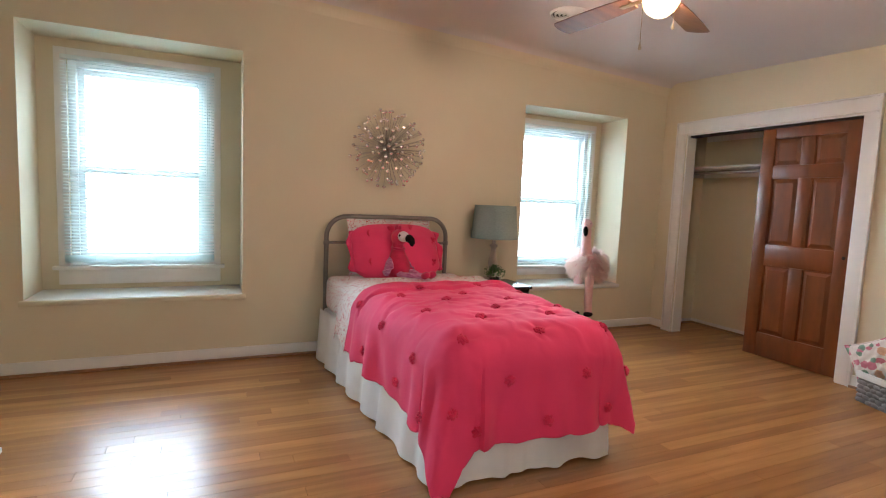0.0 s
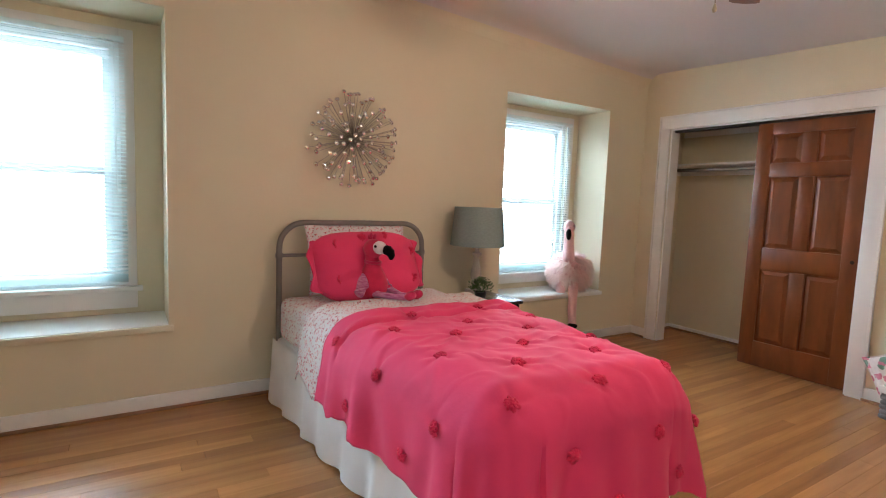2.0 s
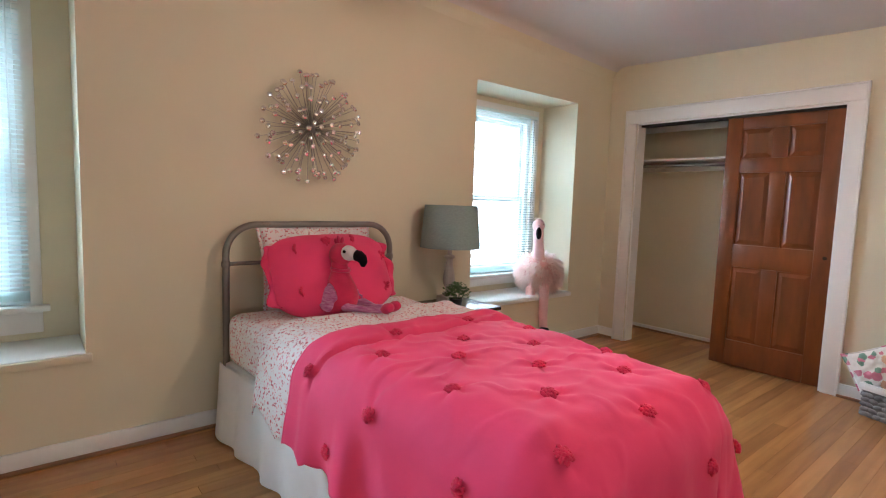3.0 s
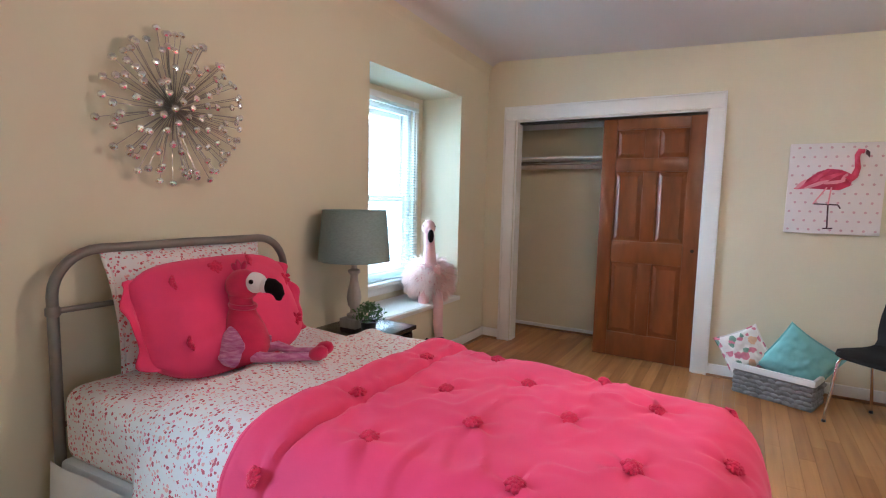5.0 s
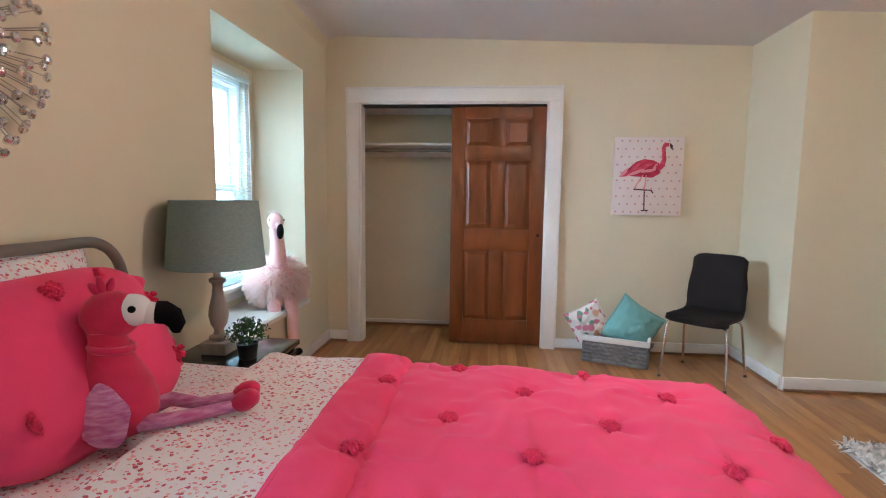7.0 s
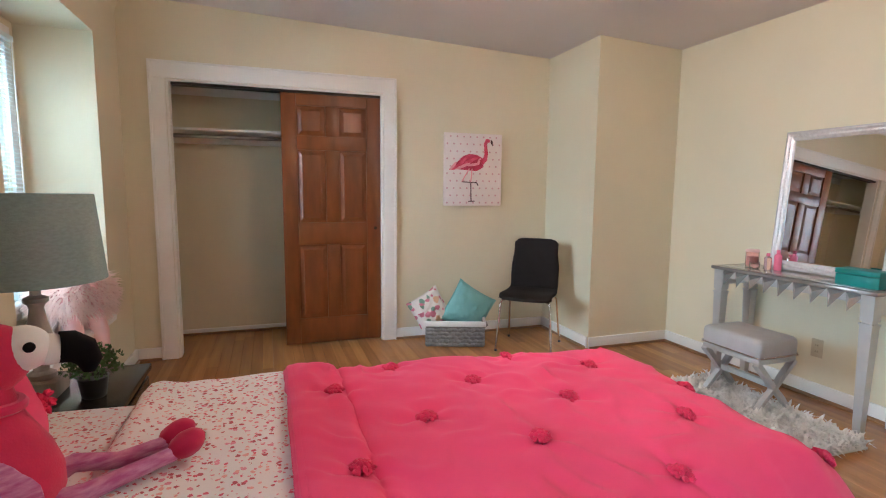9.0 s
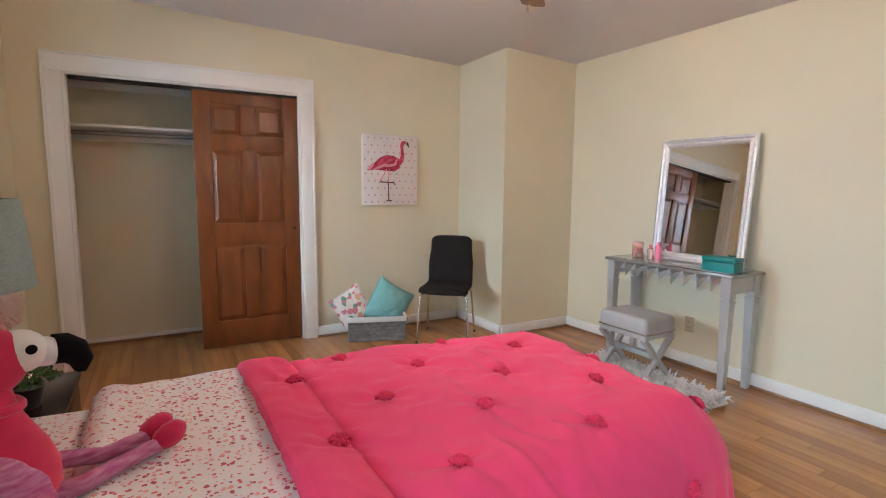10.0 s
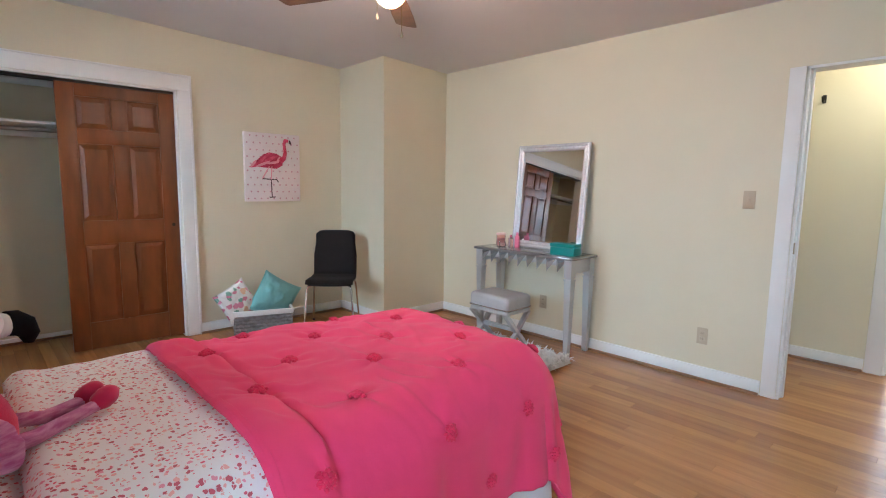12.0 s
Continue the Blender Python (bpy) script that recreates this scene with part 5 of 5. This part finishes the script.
lo = [bm.verts.new((x, y, y * 0.2 - 0.003)) for x, y in out]
hi = [bm.verts.new((x, y, y * 0.2 + 0.003)) for x, y in out]
bm.faces.new(lo[::-1])
bm.faces.new(hi)
for k in range(len(out)):
    bm.faces.new((lo[k], lo[(k + 1) % len(out)], hi[(k + 1) % len(out)], hi[k]))
BLADE = finish("blade", bm, WALNUT, False)
IRON = finish("blade_iron", box(bmesh.new(), (0.09, -0.018, -0.010), (0.24, 0.018, -0.004), 0.002), BRASS)
for k in range(5):
    a = 26 + 72 * k
    ob = new("blade", BLADE)
    ob.parent, ob.matrix_local = fan, pose(0, 0, -0.05, 0, 0, a)
    ir = new("blade_iron", IRON)
    ir.parent = ob
for x, y, ln in ((-0.105, 0.01, 0.255), (0.10, 0.01, 0.125)):
    ch = part("pull_chain", tube(bmesh.new(), [(x * 0.6, y, -0.04), (x, y, -0.055), (x, y, -0.055 - ln)], 0.0016, 5), BRASS, fan)
    part("pull_knob", lathe(bmesh.new(), [(0.002, 0.012), (0.005, 0.004), (0.009, -0.012), (0.006, -0.02), (0.002, -0.022)], 10, (x, y, -0.06 - ln)), IVORY, ch)
VX, VY = 2.50, 2.97
vz = ceiling_height(VX, VY)
vent = thing("ceiling_vent", pose(VX, VY, vz - 0.002, 2, 0, 0), "round white ceiling air vent with concentric rings", "vent")
for r in (0.15, 0.118, 0.09, 0.062, 0.034):
    ring = [(r, 0.004), (r - 0.004, -0.012 if r < 0.14 else -0.006), (r - 0.010, -0.018 if r < 0.14 else -0.012), (r - 0.013, -0.004)]
    bm = bmesh.new()
    rr = [[bm.verts.new((q * math.cos(2 * math.pi * k / 36), q * math.sin(2 * math.pi * k / 36), z)) for k in range(36)] for q, z in ring]
    for a, b in zip(rr, rr[1:] + rr[:1]):
        for k in range(36):
            bm.faces.new((a[k], a[(k + 1) % 36], b[(k + 1) % 36], b[k]))
    part("ring", bm, TRIM, vent)
part("backing", lathe(bmesh.new(), [(0.13, -0.001), (0.13, 0.001)], 30), DARKMETAL, vent)


def plate(name, x, z, label, category, outlet):
    root = thing(name, pose(x, SOUTH, z), label, category)
    part("cover_plate", box(bmesh.new(), (-0.036, 0, -0.058), (0.036, 0.006, 0.058), 0.003), IVORY, root)
    if outlet:
        for dz in (-0.02, 0.02):
            part("socket", box(bmesh.new(), (-0.017, 0.005, dz - 0.014), (0.017, 0.008, dz + 0.014), 0.003), IVORY, root)
            for dx in (-0.006, 0.006):
                part("slot", box(bmesh.new(), (dx - 0.0012, 0.0075, dz - 0.005), (dx + 0.0012, 0.0085, dz + 0.005)), POT, root)
    else:
        part("toggle", box(bmesh.new(), (-0.005, 0.005, -0.004), (0.005, 0.016, 0.014), 0.002), IVORY, root)
    return root


plate("light_switch", 1.028, 1.256, "ivory plastic light switch beside the doorway", "light switch", False)
plate("wall_outlet", 1.245, 0.31, "ivory plastic wall outlet above the baseboard", "outlet", True)
plate("wall_outlet", 2.58, 0.316, "ivory plastic wall outlet behind the vanity", "outlet", True)
hook = thing("wall_hook", pose(0.89, HALL, 2.0), "small dark metal hook on hallway wall", "hook")
part("plate", box(bmesh.new(), (-0.012, 0, -0.03), (0.012, 0.006, 0.03), 0.002), DARKMETAL, hook)
part("arm", tube(bmesh.new(), [(0, 0.005, -0.015), (0, 0.05, -0.02), (0, 0.07, 0.01)], 0.008, 8), DARKMETAL, hook)
crate = thing("low_box", pose(-0.93, 2.70, 0), "low white painted box on the floor", "box")
part("body", box(bmesh.new(), (-0.18, -0.12, 0.03), (0.18, 0.12, 0.10), 0.006), TRIM, crate)
part("plinth", box(bmesh.new(), (-0.19, -0.13, 0), (0.19, 0.13, 0.03), 0.008), TRIM, crate)


# ---- oak floor ----
floor = structure("floor", boxes(((-2.7, -3.9, -0.12), (5.4, NORTH + 0.1, -0.012))), OAK_DARK, "narrow oak strip floor with satin varnish", "floor", False)
bm = bmesh.new()
box(bm, (0, 0.0006, -0.011), (1, 0.0754, 0.0), 0.0)
BOARD = finish("plank", bm, OAK, False)
rnd = random.Random(21)
W = 0.076
rest_v, rest_f = [], []
count = 0
y = -3.8
while y < NORTH + 0.02:
    near = SOUTH - 0.2 < y < NORTH
    x = -2.65 + rnd.uniform(-0.8, 0)
    stop = 5.3
    while x < stop:
        ln = rnd.uniform(0.55, 1.9)
        e = min(x + ln, stop)
        x0 = max(x, -2.65)
        if e > x0 + 0.02:
            if near and -0.9 < x0 and e < 4.7 and count < 300:
                ob = new("plank", BOARD)
                ob.parent = floor
                ob.location, ob.scale = (x0, y, 0.0), (e - x0 - 0.0012, 1, 1)
                count += 1
            else:
                i = len(rest_v)
                a, b, c, d = x0, e - 0.0012, y + 0.0006, y + 0.0754
                rest_v += [(a, c, -0.011), (b, c, -0.011), (b, d, -0.011), (a, d, -0.011), (a, c, 0), (b, c, 0), (b, d, 0), (a, d, 0)]
                rest_f += [tuple(i + k for k in q) for q in ((4, 5, 6, 7), (0, 1, 5, 4), (1, 2, 6, 5), (2, 3, 7, 6), (3, 0, 4, 7))]
        x = e
    y += W
me = bpy.data.meshes.new("planks")
me.from_pydata(rest_v, [], rest_f)
me.materials.append(OAK_REST)
ob = new("planks", me)
ob.parent = floor
tagged(ob, "outer oak floor strips", kind="stuff")
